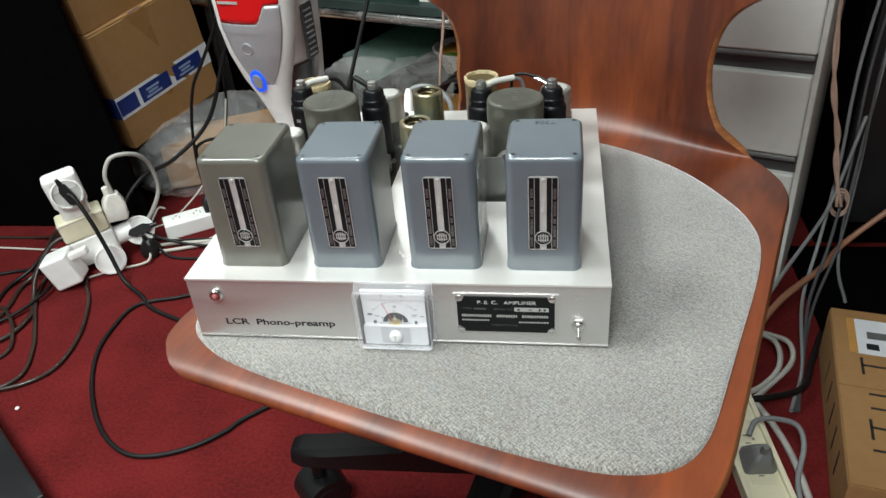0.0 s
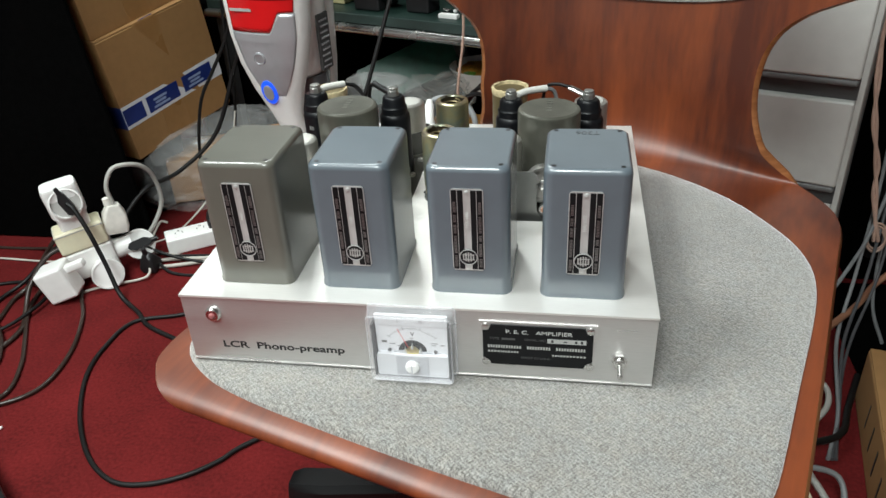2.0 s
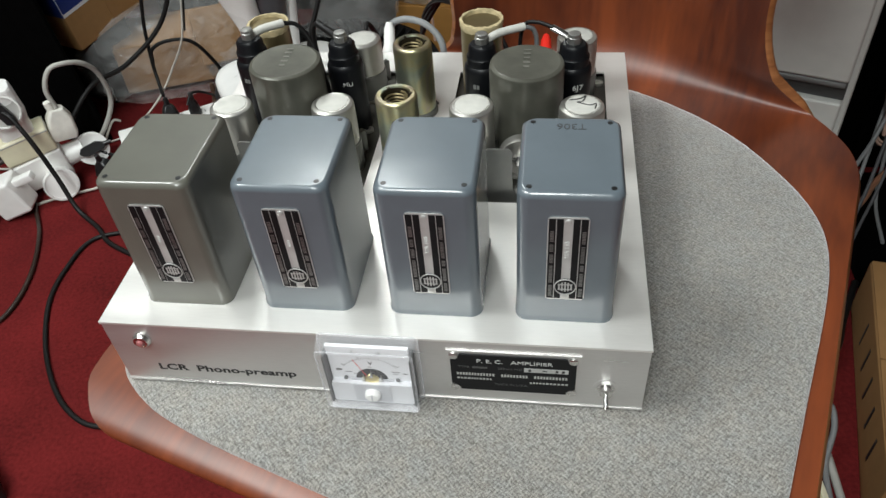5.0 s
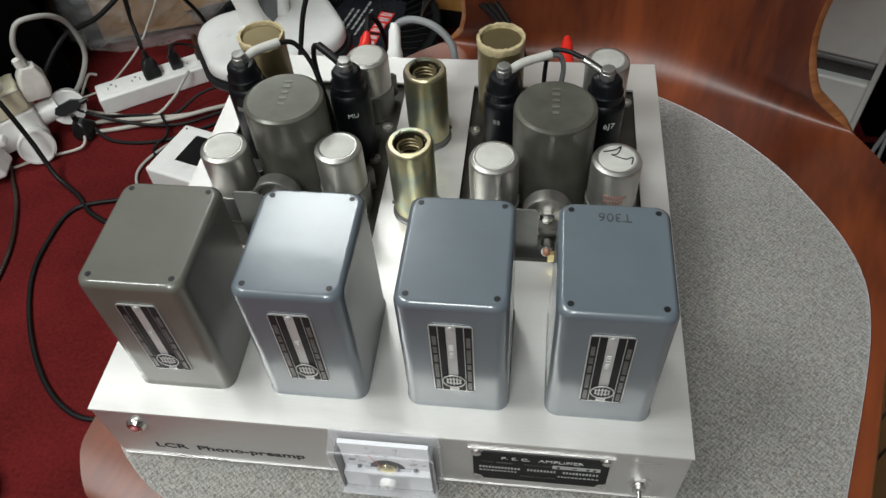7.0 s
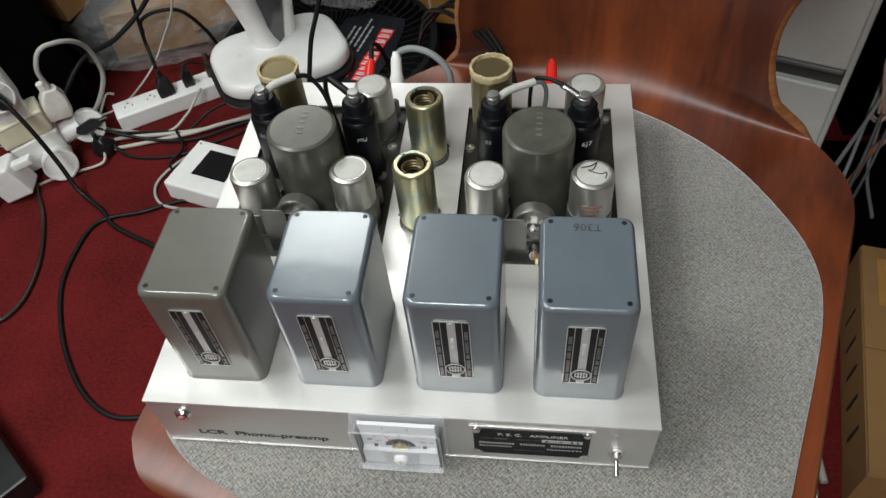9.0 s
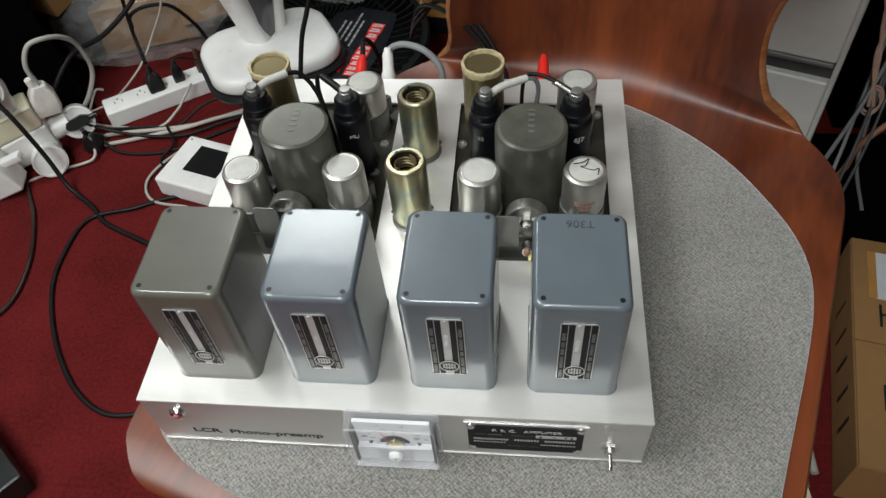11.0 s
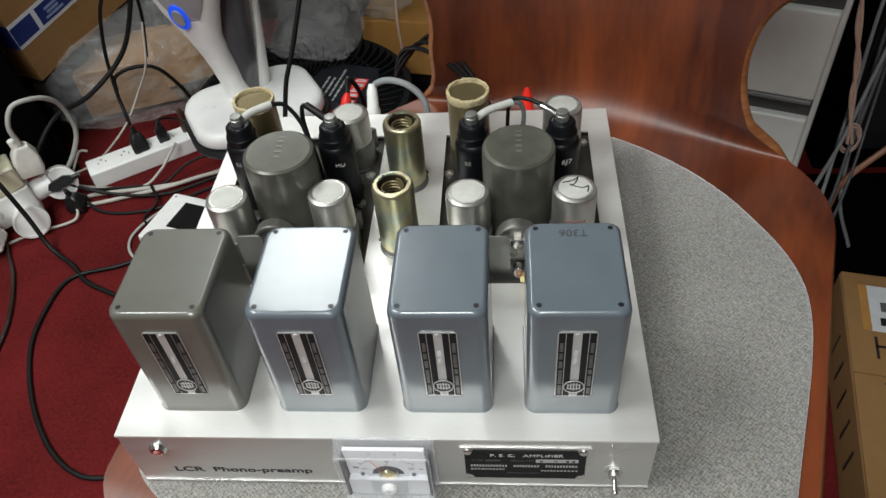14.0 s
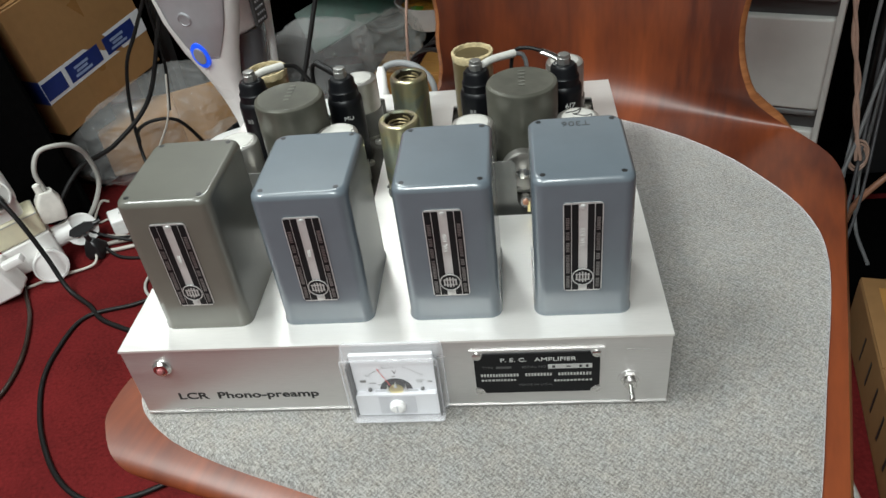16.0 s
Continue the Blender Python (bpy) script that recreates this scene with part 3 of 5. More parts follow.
    # back pad
    pad = bmesh.new()
    nu, nv = 25, 10
    faces = []
    for off in (0.0, 0.011):
        g = []
        for i in range(nv):
            row = []
            for j in range(nu):
                w = (2 * j / (nu - 1) - 1)
                lo, hi = .664 + .058 * abs(w) ** 2.4, .90 - .04 * abs(w) ** 3
                zz = lo + (hi - lo) * i / (nv - 1)
                ww = w * .236 * (1 - .10 * (1 - i / (nv - 1)) ** 2)
                v = float(np.interp(zz, [.60, .65, .70, .79, .90], [.603, .607, .614, .63, .65])) - wrap(zz) * ww * ww
                border = i in (0, nv - 1) or j in (0, nu - 1)
                row.append(pad.verts.new((ww, v - (off if not border else off * .35), zz)))
            g.append(row)
        faces.append(g)
    for g in faces:
        for i in range(nv - 1):
            for j in range(nu - 1):
                pad.faces.new((g[i][j], g[i][j + 1], g[i + 1][j + 1], g[i + 1][j]))
    part("back_pad", pad, FABRIC_BACK, chair, "thin grey woven back pad", angle=70)
    # column and star base
    part("gas_column", lathe([(.055, .15), (.055, .19), (.028, .20), (.028, .30), (.022, .30), (.022, .44), (.09, .442), (.09, .452)], 24, 0, .25), BASE_BLACK, chair)
    for kk in range(5):
        a = radians(180 + 18 + 72 * kk)
        m = at(0, .25, 0) @ Matrix.Rotation(a, 4, "Z")
        arm = bmesh.new()
        prev = None
        for x, hw, z0, z1 in ((.03, .030, .125, .185), (.15, .027, .118, .160), (.27, .025, .112, .140), (.305, .024, .112, .138), (.320, .018, .114, .134)):
            ring = [arm.verts.new(q) for q in ((x, -hw, z0), (x, hw, z0), (x, hw * .9, z1 - .008), (x, hw * .6, z1), (x, -hw * .6, z1), (x, -hw * .9, z1 - .008))]
            if prev:
                for i in range(6):
                    arm.faces.new((prev[i], prev[(i + 1) % 6], ring[(i + 1) % 6], ring[i]))
            else:
                arm.faces.new(ring[::-1])
            prev = ring
        arm.faces.new(prev)
        part("base_arm", arm, BASE_BLACK, chair, m=m, angle=30)
        ca = bmesh.new()
        turn = m @ at(.29, 0, 0) @ Matrix.Rotation(radians(40 + 55 * kk), 4, "Z")
        for s in (-1, 1):
            lathe([(.010, .006 * s), (.029, .006 * s), (.033, .011 * s), (.033, .024 * s), (.027, .029 * s)], 24, 0, 0, ca, at(0, 0, .033) @ Matrix.Rotation(radians(90), 4, "X"))
        wheel = part("castor", ca, BASE_BLACK, chair, m=turn)
        hood = bmesh.new()
        bmesh.ops.create_cone(hood, cap_ends=True, segments=16, radius1=.036, radius2=.036, depth=.056, matrix=at(0, 0, .037) @ Matrix.Rotation(radians(90), 4, "X"))
        for vv in list(hood.verts):
            if vv.co.z < .034: vv.co.z = .040
        lathe([(.011, .06), (.011, .105)], 12, 0, 0, hood)
        part("castor_hood", hood, BASE_BLACK, wheel)
    return chair


build_chair()

# ---- the amplifier ----
Z0, ZT, W, D = 0.472, 0.540, 0.400, 0.395


def build_chassis():
    amp = thing("tube_preamplifier", "silver aluminium tube phono preamplifier with grey transformer cans", "amplifier", at(0, 0, 0))
    # top sheet with two cut-outs, side walls
    cuts = [(.022, .168), (.232, .378)]
    y0, y1 = .148, .356
    t = .002
    part("top_panel", pierced([0, .022, .168, .232, .378, W], [-.0012, y0, y1, D], {(1, 1), (3, 1)}, ZT - t, ZT), ALU_TOP, amp, "brushed aluminium top sheet with two openings")
    body = bmesh.new()
    block(.0005, W - .0005, 0, .002, Z0, ZT - t - .0003, bm=body)
    part("front_panel", body, ALU, amp, "brushed aluminium front panel")
    body = bmesh.new()
    block(.0005, .0025, .002, D - .002, Z0, ZT - t - .0003, bm=body)
    part("side_panel", body, ALU, amp)
    body = bmesh.new()
    block(W - .0025, W - .0005, .002, D - .002, Z0, ZT - t - .0003, bm=body)
    part("side_panel", body, ALU, amp)
    body = bmesh.new()
    block(.0005, W - .0005, D - .002, D, Z0, ZT - t - .0003, bm=body)
    part("rear_panel", body, ALU, amp)
    part("bottom_lip", block(0, W, -.0008, D, Z0 - .0012, Z0 - .0001), ALU, amp)
    for a, b in cuts:
        part("sub_chassis_plate", block(a - .004, b + .004, y0 - .004, y1 + .004, ZT - .0085, ZT - .007), PLATE, amp, "stained grey sub-chassis plate")
    for x in (.03, .37):
        for y in (.03, .36):
            part("foot", lathe([(.008, .4685), (.008, Z0 - .0012)], 16, x, y), BLACK, amp)
    return amp


AMP = build_chassis()


def build_transformer(x0, x1, enamel, label, name_words, tilt=0.0):
    cx, cy = (x0 + x1) / 2, .0640
    w, d = x1 - x0, .084
    box = thing("transformer_can", label, "transformer", at(cx, cy, ZT) @ Matrix.Rotation(radians(tilt), 4, "Z"), "transformers on the chassis")
    h = .1135
    part("case", stack([(w + .0016, d + .0016, .0088, .0), (w + .0016, d + .0016, .0088, .0025), (w, d, .008, .0045), (w - .0004, d - .0004, .008, h - .0050),
                        (w - .0016, d - .0016, .0082, h - .0022), (w - .0046, d - .0046, .0085, h - .0005), (w - .0075, d - .0075, .0085, h)], 6), enamel, box, angle=50)
    for sx in (-1, 1):
        for sy in (-1, 1):
            part("screw", lathe([(.0019, h - .0003), (.0019, h + .0002), (.0012, h + .0002)], 12, sx * .0255, sy * .0345), BLACK, box, "small dark recessed screw")
    m = at(-.0005, -d / 2 - .0001, .0595) @ FRONT
    plate = part("name_plate", prism(outline(.0258, .0735, .0026, 4), 0, .0006), STRIPE, box, "black and silver striped metal name plate", m)
    blk = []
    for xx, ww in ((-.0100, .0044), (-.0051, .0043), (.0051, .0043), (.0100, .0044)):
        blk.append((xx, 0, ww, .0712))
    bars("black_stripe", blk, LABEL_BLACK, plate, at(0, 0, .0006))
    side = []
    for xx, words in ((-.0100, (8, 12, 6, 5, 7)), (.0100, (6, 9, 4, 11, 8))):
        y = -.0335
        for count in words:
            for _ in range(count):
                side.append((xx, y + .0006, .0024, .00085))
                y += .00135
            y += .0020
    bars("small_print", side, SIDEINK, plate, at(0, 0, .0009), .00015)
    ring = bmesh.new()
    prism([(.0074 * math.cos(a), -.0240 + .0074 * math.sin(a)) for a in np.linspace(0, 2 * math.pi, 28)[:-1]], 0, .0004, ring)
    part("emblem", ring, LABEL_BLACK, plate, m=at(0, 0, .0008))
    hoop = bmesh.new()
    pts = [(.0070 * math.cos(a), -.0240 + .0070 * math.sin(a), .0014) for a in np.linspace(0, 2 * math.pi, 29)]
    sweep(pts, .00042, 5, 1, hoop, False)
    part("emblem_ring", hoop, STRIPE, plate)
    first = None
    for xx, yy, ww, hh in [(q, -.0240, .0010, h2) for q, h2 in ((-.0040, .0056), (-.0020, .0080), (0, .0090), (.0020, .0080), (.0040, .0056))] + [(0, -.0264, .0096, .0008), (0, -.0218, .0096, .0008)]:
        spot = at(xx, yy, .0012) @ Matrix.Diagonal((ww, hh, 1, 1))
        if first is None:
            first = part("emblem_bar", block(-.5, .5, -.5, .5, -.0002, .0002), STRIPE, plate, m=spot)
        else:
            share("emblem_bar", first, plate, spot)
    for yy in (.0335, -.0335):
        part("rivet", lathe([(.0020, 0), (.0019, .0007), (.001, .0012)], 12), STRIPE, plate, m=at(0, yy, .0006))
    if name_words:
        lettering("model_lettering", name_words, .0046, PALEINK, plate, at(0, .0095, .0008) @ Matrix.Rotation(radians(90), 4, "Z"))
    else:
        bars("model_lettering", [(0, .004, .0022, .0016), (0, .0072, .0024, .0034)], PALEINK, plate, at(0, 0, .0006))
    return box


build_transformer(.0290, .0955, ENAMEL_OLIVE, "olive-grey enamelled transformer can with striped name plate", "")
build_transformer(.1220, .1885, ENAMEL_BLUE, "blue-grey enamelled transformer can with scuffed top", "")
build_transformer(.2165, .2825, ENAMEL_BLUE, "blue-grey enamelled transformer can with brown-striped name plate", "HA 100")


t4 = build_transformer(.3070, .3735, ENAMEL_BLUE, "blue-grey enamelled transformer can with stamped top", "HA 133")
lettering("stamped_lettering", "T306", .0095, STAMP_INK, t4, at(0, .030, .1136) @ Matrix.Rotation(radians(180), 4, "Z"), depth=.0001)


# ---- tubes, cans and shields on the chassis ----
ZP = ZT - .007


def tube(x, y, top, words, size=.0072):
    t = thing("metal_tube", "black metal radio tube with a wired top cap", "vacuum tube", at(x, y, ZP), "tubes on the chassis")
    h = top - ZP
    part("shell", lathe([(.0165, .0), (.0168, .004), (.0168, .020), (.0160, .022), (.0163, .024), (.0165, h - .029), (.0158, h - .0255), (.0140, h - .0235), (.0140, h - .0165),
                         (.0124, h - .0145), (.0120, h - .0075), (.0100, h - .0050), (.0070, h - .0045)], 32), TUBE_BLACK, t)
    part("top_cap", lathe([(.0062, h - .005), (.0062, h + .001), (.0056, h + .0015), (.0054, h + .004), (.0046, h + .0045)], 8), STEEL, t, "dull metal grid cap")
    if words:
        lettering("tube_words", words, size, PALEINK, t, Matrix.Rotation(radians(16), 4, "Z") @ at(0, -.0168, h - .040) @ FRONT, squeeze=1.1)
    else:
        round_bars("tube_words", [(-.0062, 0, .0026, .004), (-.0030, 0, .0022, .004)], .0167, DIMINK, t, at(0, 0, h - .040))
    return t


tube(.052, .268, .630, "")
tube(.138, .268, .627, "MU", .0058)
tube(.264, .270, .624, "")
tube(.344, .270, .624, "6J7")


def can(x, y, r, top, material, name, label, group, lip=.0015):
    c = thing(name, label, "capacitor", at(x, y, ZP), group)
    h = top - ZP
    part("body", lathe([(r * .97, 0), (r, .002), (r, h - .004), (r - .0008, h - .0015), (r - .003, h - .0002), (r - .004, h), (r - .0055, h - .0004), (.001, h - .0004)], 40), material, c)
    if name == "aluminium_capacitor":
        part("end_cap", lathe([(r - .0050, h - .0003), (r - .0052, h + .0001), (.001, h + .0002)], 36), CAN_END, c, "matt pale end face")
        part("clamp_band", lathe([(r, .004), (r + .0011, .0044), (r + .0011, .030), (r, .0304)], 40, ends=(False, False)), BRACKET, c, "dull steel clamp band")
        part("clamp_ear", block(-.003, .003, -r - .009, -r + .001, .006, .028, .0008), BRACKET, c, m=Matrix.Rotation(radians(140), 4, "Z"))
        part("clamp_ear", block(-.003, .003, -r - .009, -r + .001, .006, .028, .0008), BRACKET, c, m=Matrix.Rotation(radians(-40), 4, "Z"))
    return c


can(.099, .224, .0312, .628, CAN_GREY, "filter_can", "large grey lacquered metal can", "large cans")
can(.305, .228, .0312, .625, CAN_GREY, "filter_can", "large grey lacquered metal can with embossed top", "large cans")
for x, y, z in ((.053, .195, .602), (.142, .200, .602), (.262, .190, .608), (.351, .197, .604)):
    can(x, y, .0185, z, CAN_ALU, "aluminium_capacitor", "small dull aluminium capacitor can", "small capacitor cans")
for x, y, z in ((.142, .322, .596), (.348, .320, .600)):
    can(x, y, .0185, z, CAN_ALU, "aluminium_capacitor", "small aluminium capacitor with pale top", "small capacitor cans")
for x, y, z in ((.046, .334, .607), (.258, .332, .611)):
    c = can(x, y, .0200, z - .003, GOLD, "paper_capacitor", "brass-lacquered capacitor with a waxed paper end", "brass capacitors")
    rim = lathe([(.0200, z - ZP - .007), (.0207, z - ZP - .004), (.0207, z - ZP - .001), (.0204, z - ZP), (.0180, z - ZP), (.0176, z - ZP - .005)], 48, ends=(False, False))
    for v in rim.verts:
        v.co += Vector((v.co.x, v.co.y, 0)).normalized() * .0009 * noise.noise(v.co * 260) + Vector((0, 0, .0012 * noise.noise(v.co * 320 + Vector((x * 90, 0, 0)))))
    part("rim", rim, RAW_EDGE, c, "frayed paper rim")
    part("wax_end", lathe([(.0178, z - ZP - .0046), (.0178, z - ZP - .0040), (.001, z - ZP - .0036)], 36), WAX, c, "sunken wax end")


def shield(x, y, top):
    s = thing("tube_shield", "yellow zinc-plated tube shield with an open top", "tube shield", at(x, y, ZT), "tube shields")
    h = top - ZT
    part("sleeve", lathe([(.0172, 0), (.0172, .014), (.0178, .015), (.0178, h - .003), (.0170, h - .0010), (.0158, h), (.0128, h), (.0122, h - .0012)], 36, ends=(True, False)), ZINC, s)
    part("hollow", lathe([(.0116, h - .0010), (.0115, h - .026), (.002, h - .026)], 24, ends=(False, True)), SHADE_BRASS, s)
    part("base_ring", lathe([(.0190, 0), (.0190, .0012), (.0180, .0018), (.0180, .0050), (.0174, .0056)], 36), BRACKET, s, "dull steel socket ring")
    for k in range(3):
        part("rim_notch", block(-.0012, .0012, .0108, .0136, h - .0012, h + .00025), SHADE_BRASS, s, m=Matrix.Rotation(radians(40 + 120 * k), 4, "Z"))
        part("ring_tab", block(-.0030, .0030, .0178, .0215, .0, .0022, .0005), BRACKET, s, m=Matrix.Rotation(radians(70 + 120 * k), 4, "Z"))
    part("spring", sweep([(.0092 * math.cos(a), .0092 * math.sin(a), h - .016 + .0032 * a / 6.283) for a in np.linspace(0, 6.283 * 4.2, 60)], .0010, 5, 1, soft=False), GOLD, s)
    return s


shield(.199, .283, .613)
shield(.199, .196, .613)


# ---- front panel fittings ----
def front_fittings():
    lamp = thing("indicator_lamp", "small red indicator lamp in a chrome bezel", "lamp", at(.028, 0, .5215) @ FRONT)
    part("bezel", lathe([(.0072, 0), (.0072, .0015), (.0062, .003), (.0055, .0042), (.0036, .0045), (.0034, .0030)], 24), SILVER, lamp)
    part("lens", lathe([(.0028, .002), (.0028, .0046), (.0022, .0058), (.0009, .0064)], 20), LED_RED, lamp, "red lens")
    lettering("panel_lettering", "LCR  Phono-preamp", .0098, INK, AMP, at(.0855, -.0001, .4885) @ FRONT, squeeze=1.36, depth=.00012, bold=.00022)
    # nameplate
    plate = thing("type_plate", "black engraved metal type plate screwed to the front panel", "sign", at(.306, 0, .5065) @ FRONT)
    part("backing", prism([(-.0475, -.0195), (.0475, -.0195), (.0475, .0225), (-.0475, .0225)], 0, .0012), ALU, plate, "bare aluminium backing strip")
    edge = []
    for cx, cy, a0 in ((.0445, .0200, 180), (-.0445, .0200, 270), (-.0445, -.0200, 0), (.0445, -.0200, 90)):
        arc = [(cx + .0065 * math.cos(radians(a0 + 90 * k / 6)), cy + .0065 * math.sin(radians(a0 + 90 * k / 6))) for k in range(7)]
        edge += arc[::-1]
    face = part("face", prism(edge, .0012, .0024), LABEL_BLACK, plate, "black enamelled face")
    for sx in (-1, 1):
        for sy in (-1, 1):
            s = part("screw", lathe([(.0033, .0012), (.0032, .0026), (.0018, .0035)], 16, sx * .0422, sy * .0177), SILVER, plate)
    lettering("heading", "P. E. C.   AMPLIFIER", .0052, PALEINK, face, at(.001, .0137, .0025), squeeze=1.25, depth=.0001)
    bars("serial_box", [(.0235, .0065, .031, .0042)], STRIPE, face, at(0, 0, .0024), .0003)
    bars("serial_marks", [(.012, .0065, .002, .0024), (.0225, .0065, .003, .001), (.031, .0065, .002, .0024), (.0355, .0065, .002, .0024)], INK, face, at(0, 0, .0027), .0001)
    rnd = random.Random(3)
    spots = []
    for y, h, x0, x1, w0, w1 in ((-.0015, .0029, -.0405, -.0125, .0017, .0020), (-.0015, .0029, -.0085, .0110, .0017, .0020), (-.0015, .0029, .0150, .0405, .0017, .0020),
                             (-.0066, .0018, -.0405, -.0130, .0014, .0026), (-.0082, .0017, .0120, .0395, .0014, .0026)):
        x = x0
        while x < x1 - .002:
            w = min(rnd.uniform(w0, w1), x1 - x)
            spots.append((x + w / 2, y, w * .74, h))
            x += w + .0003
    bars("engraving", spots, TEXTINK, face, at(0, 0, .0024), .0001)
    lettering("engraved_lettering", "TYPE", .0030, FAINTINK, face, at(-.035, .0065, .0025), squeeze=1.2, depth=.0001)
    bars("engraving", [(-.0235, .0065, .011, .0020)], FAINTINK, face, at(0, 0, .0024), .0001)
    lettering("engraved_lettering", "SERIAL NO.", .0030, FAINTINK, face, at(-.0015, .0065, .0025), squeeze=1.2, depth=.0001)
    lettering("engraved_lettering", "MADE IN U.S.A.", .0030, FAINTINK, face, at(-.001, -.0120, .0025), squeeze=1.2, depth=.0001)
    # toggle switch
    sw = thing("toggle_switch", "chrome bat-handle toggle switch", "switch", at(.372, 0, .4955) @ FRONT)
    part("nut", lathe([(.0066, 0), (.0066, .0022), (.0060, .0026)], 6), SILVER, sw)
    part("washer", lathe([(.0086, 0), (.0086, .0005), (.0082, .0008)], 24), ALU, sw, "thin round washer")
    part("bushing", lathe([(.0045, .0022), (.0045, .0065), (.0034, .0072)], 20), SILVER, sw)
    part("lever", sweep([(0, 0, .006), (0, -.0012, .0105), (0, -.0026, .0155)], .0017, 10, 4), SILVER, sw)
    part("lever_tip", lathe([(.0018, -.001), (.0022, .0005), (.0021, .002), (.001, .003)], 12, m=at(0, -.0026, .0155) @ Matrix.Rotation(radians(15), 4, "X")), SILVER, sw)
    # panel meter
    m = thing("panel_meter", "clear acrylic panel voltmeter with a white dial", "meter", at(.203, -.0005, .5060) @ FRONT)
    part("case", stack([(.0730, .0690, .003, 0), (.0730, .0690, .003, .002), (.0705, .0668, .004, .0150), (.0670, .0630, .004, .0172)], 4), CLEAR, m, "clear acrylic case", angle=30).visible_shadow = False
    part("case_edge", sweep([(x, y, .0160) for x, y in outline(.0690, .0650, .003, 3) + outline(.0690, .0650, .003, 3)[:1]], .0007, 6, 1, soft=False), CLEAR_EDGE, m, "pale rod for light caught in the case edge")
    part("case_edge", sweep([(x, y, .0012) for x, y in outline(.0728, .0688, .003, 3) + outline(.0728, .0688, .003, 3)[:1]], .0008, 6, 1, soft=False), CLEAR_EDGE, m, "pale rod for light caught in the case edge")
    part("bottom_edge", block(-.0330, .0330, -.0334, -.0322, .004, .0160, .0005), CLEAR_EDGE, m, "pale bar for light caught in the lower edge")
    part("dial", block(-.0302, .0302, -.0095, .0285, .004, .0056, .0003), PAPER, m, "white paper dial")
    for sx in (-1, 1):
        part("side_wall", block(sx * .0317 - .0007, sx * .0317 + .0007, -.0310, .0215, .0015, .0125), DARK_GREY, m, "dark inner side wall")
    part("lower_cover", stack([(.0610, .0218, .002, 0), (.0610, .0218, .002, .0060)], 3), LOWER_PANE, m, "grey translucent lower cover", at(0, -.0206, .0042))
    part("knob_well", block(-.0138, .0138, -.0295, -.0105, .0102, .0107, .0002), KNOB_WELL, m, "darker square behind the adjuster")
    part("dial_hood", prism([(.0056, .0285), (.0056, .0175), (.0063, .0178), (.0072, .0285)], -.0300, .0300, m=Matrix(((0, 0, 1, 0), (0, 1, 0, 0), (1, 0, 0, 0), (0, 0, 0, 1)))), PAPER, m, "white band for the dial seen bent through the case bevel")
    half = [(.0122 * math.cos(a), -.0092 + .0122 * math.sin(a)) for a in np.linspace(0, math.pi, 24)]
    part("movement_window", prism(half, .0056, .0060), LABEL_BLACK, m)
    part("movement_bar", block(-.0160, .0160, -.0100, -.0078, .0060, .0070, .0003), KNOB_WELL, m)
    for sx in (-1, 1):
        part("bar_screw", lathe([(.0016, .0060), (.0014, .0074)], 10, sx * .0195, -.0075), GREYINK, m)
    part("pivot", lathe([(.0056, .0060), (.0050, .0076), (.0020, .0084)], 16, 0, -.0085), BRASS, m)
    for x, y in ((-.0062, -.0062), (0, -.0020), (.0070, -.0058)):
        part("pointer_arm", prism([(x - .0012, y - .0024), (x + .0012, y - .0024), (x, y + .0030)], .0062, .0084), PALEINK, m)
    part("needle", sweep([(-.0030, -.003, .0082), (-.0112, .0160, .0082)], .00024, 5, 2, soft=False), RED, m)
    part("adjuster", lathe([(.0060, .0107), (.0060, .0132), (.0040, .0150)], 24, 0, -.0205), WHITE, m)
    part("adjuster_slot", block(-.0005, .0005, -.0240, -.0170, .0148, .0153), KNOB_WELL, m)
    ticks = bmesh.new()
    for k in range(31):
        a = radians(140 - 100 * k / 30)
        c, s = math.cos(a), math.sin(a)
        r0, r1 = .0245, .0262 if k % 10 else .0278
        p0, p1 = Vector((r0 * c, -.0105 + r0 * s, .0057)), Vector((r1 * c, -.0105 + r1 * s, .0057))
        sweep([p0, p1], .00014 if k % 5 else .00022, 4, 1, ticks, False)
    part("scale", ticks, GREYINK, m)
    lettering("unit", "V", .0056, INK, m, at(.0005, .0092, .0057), depth=.0001)
    lean = at(0, .0232, .0070) @ Matrix.Rotation(radians(-4), 4, "X")
    lettering("figure", "5", .0036, SIDEINK, m, lean @ at(-.0108, 0, 0), depth=.0001)
    lettering("figure", "10", .0036, SIDEINK, m, lean @ at(.0078, 0, 0), depth=.0001)
    bars("small_print", [(-.0238, .0005, .0045, .0024), (-.0170, -.0015, .005, .0008), (-.0120, -.0035, .002, .0008), (.0185, .0005, .006, .0007), (.0180, -.0015, .004, .0007), (.0255, -.001, .003, .0012),
                         (-.0004, .0050, .003, .0006)], SIDEINK, m, at(0, 0, .0056), .0001)


front_fittings()


# ---- clips, wires, trimmers and jacks ----
def lead(name, pts, r, material, label):
    return cable(name, pts, r, material, label, group="tube leads")


s = lead("grid_lead", [(.300, .294, .622), (.308, .298, .617), (.311, .300, .60), (.306, .303, .56), (.305, .303, .535)], .0022, CABLE_GREY, "grey insulated wire to a tube cap")
part("sleeve", sweep([(.266, .272, .619), (.278, .282, .622), (.300, .294, .622)], .0036, 10), SLEEVE, s, "pale fabric sleeve")
s = lead("grid_lead", [(.326, .284, .626), (.312, .292, .627), (.300, .297, .622), (.296, .299, .60), (.296, .300, .535)], .0019, RUBBER, "black wire with a bare soldered lug")
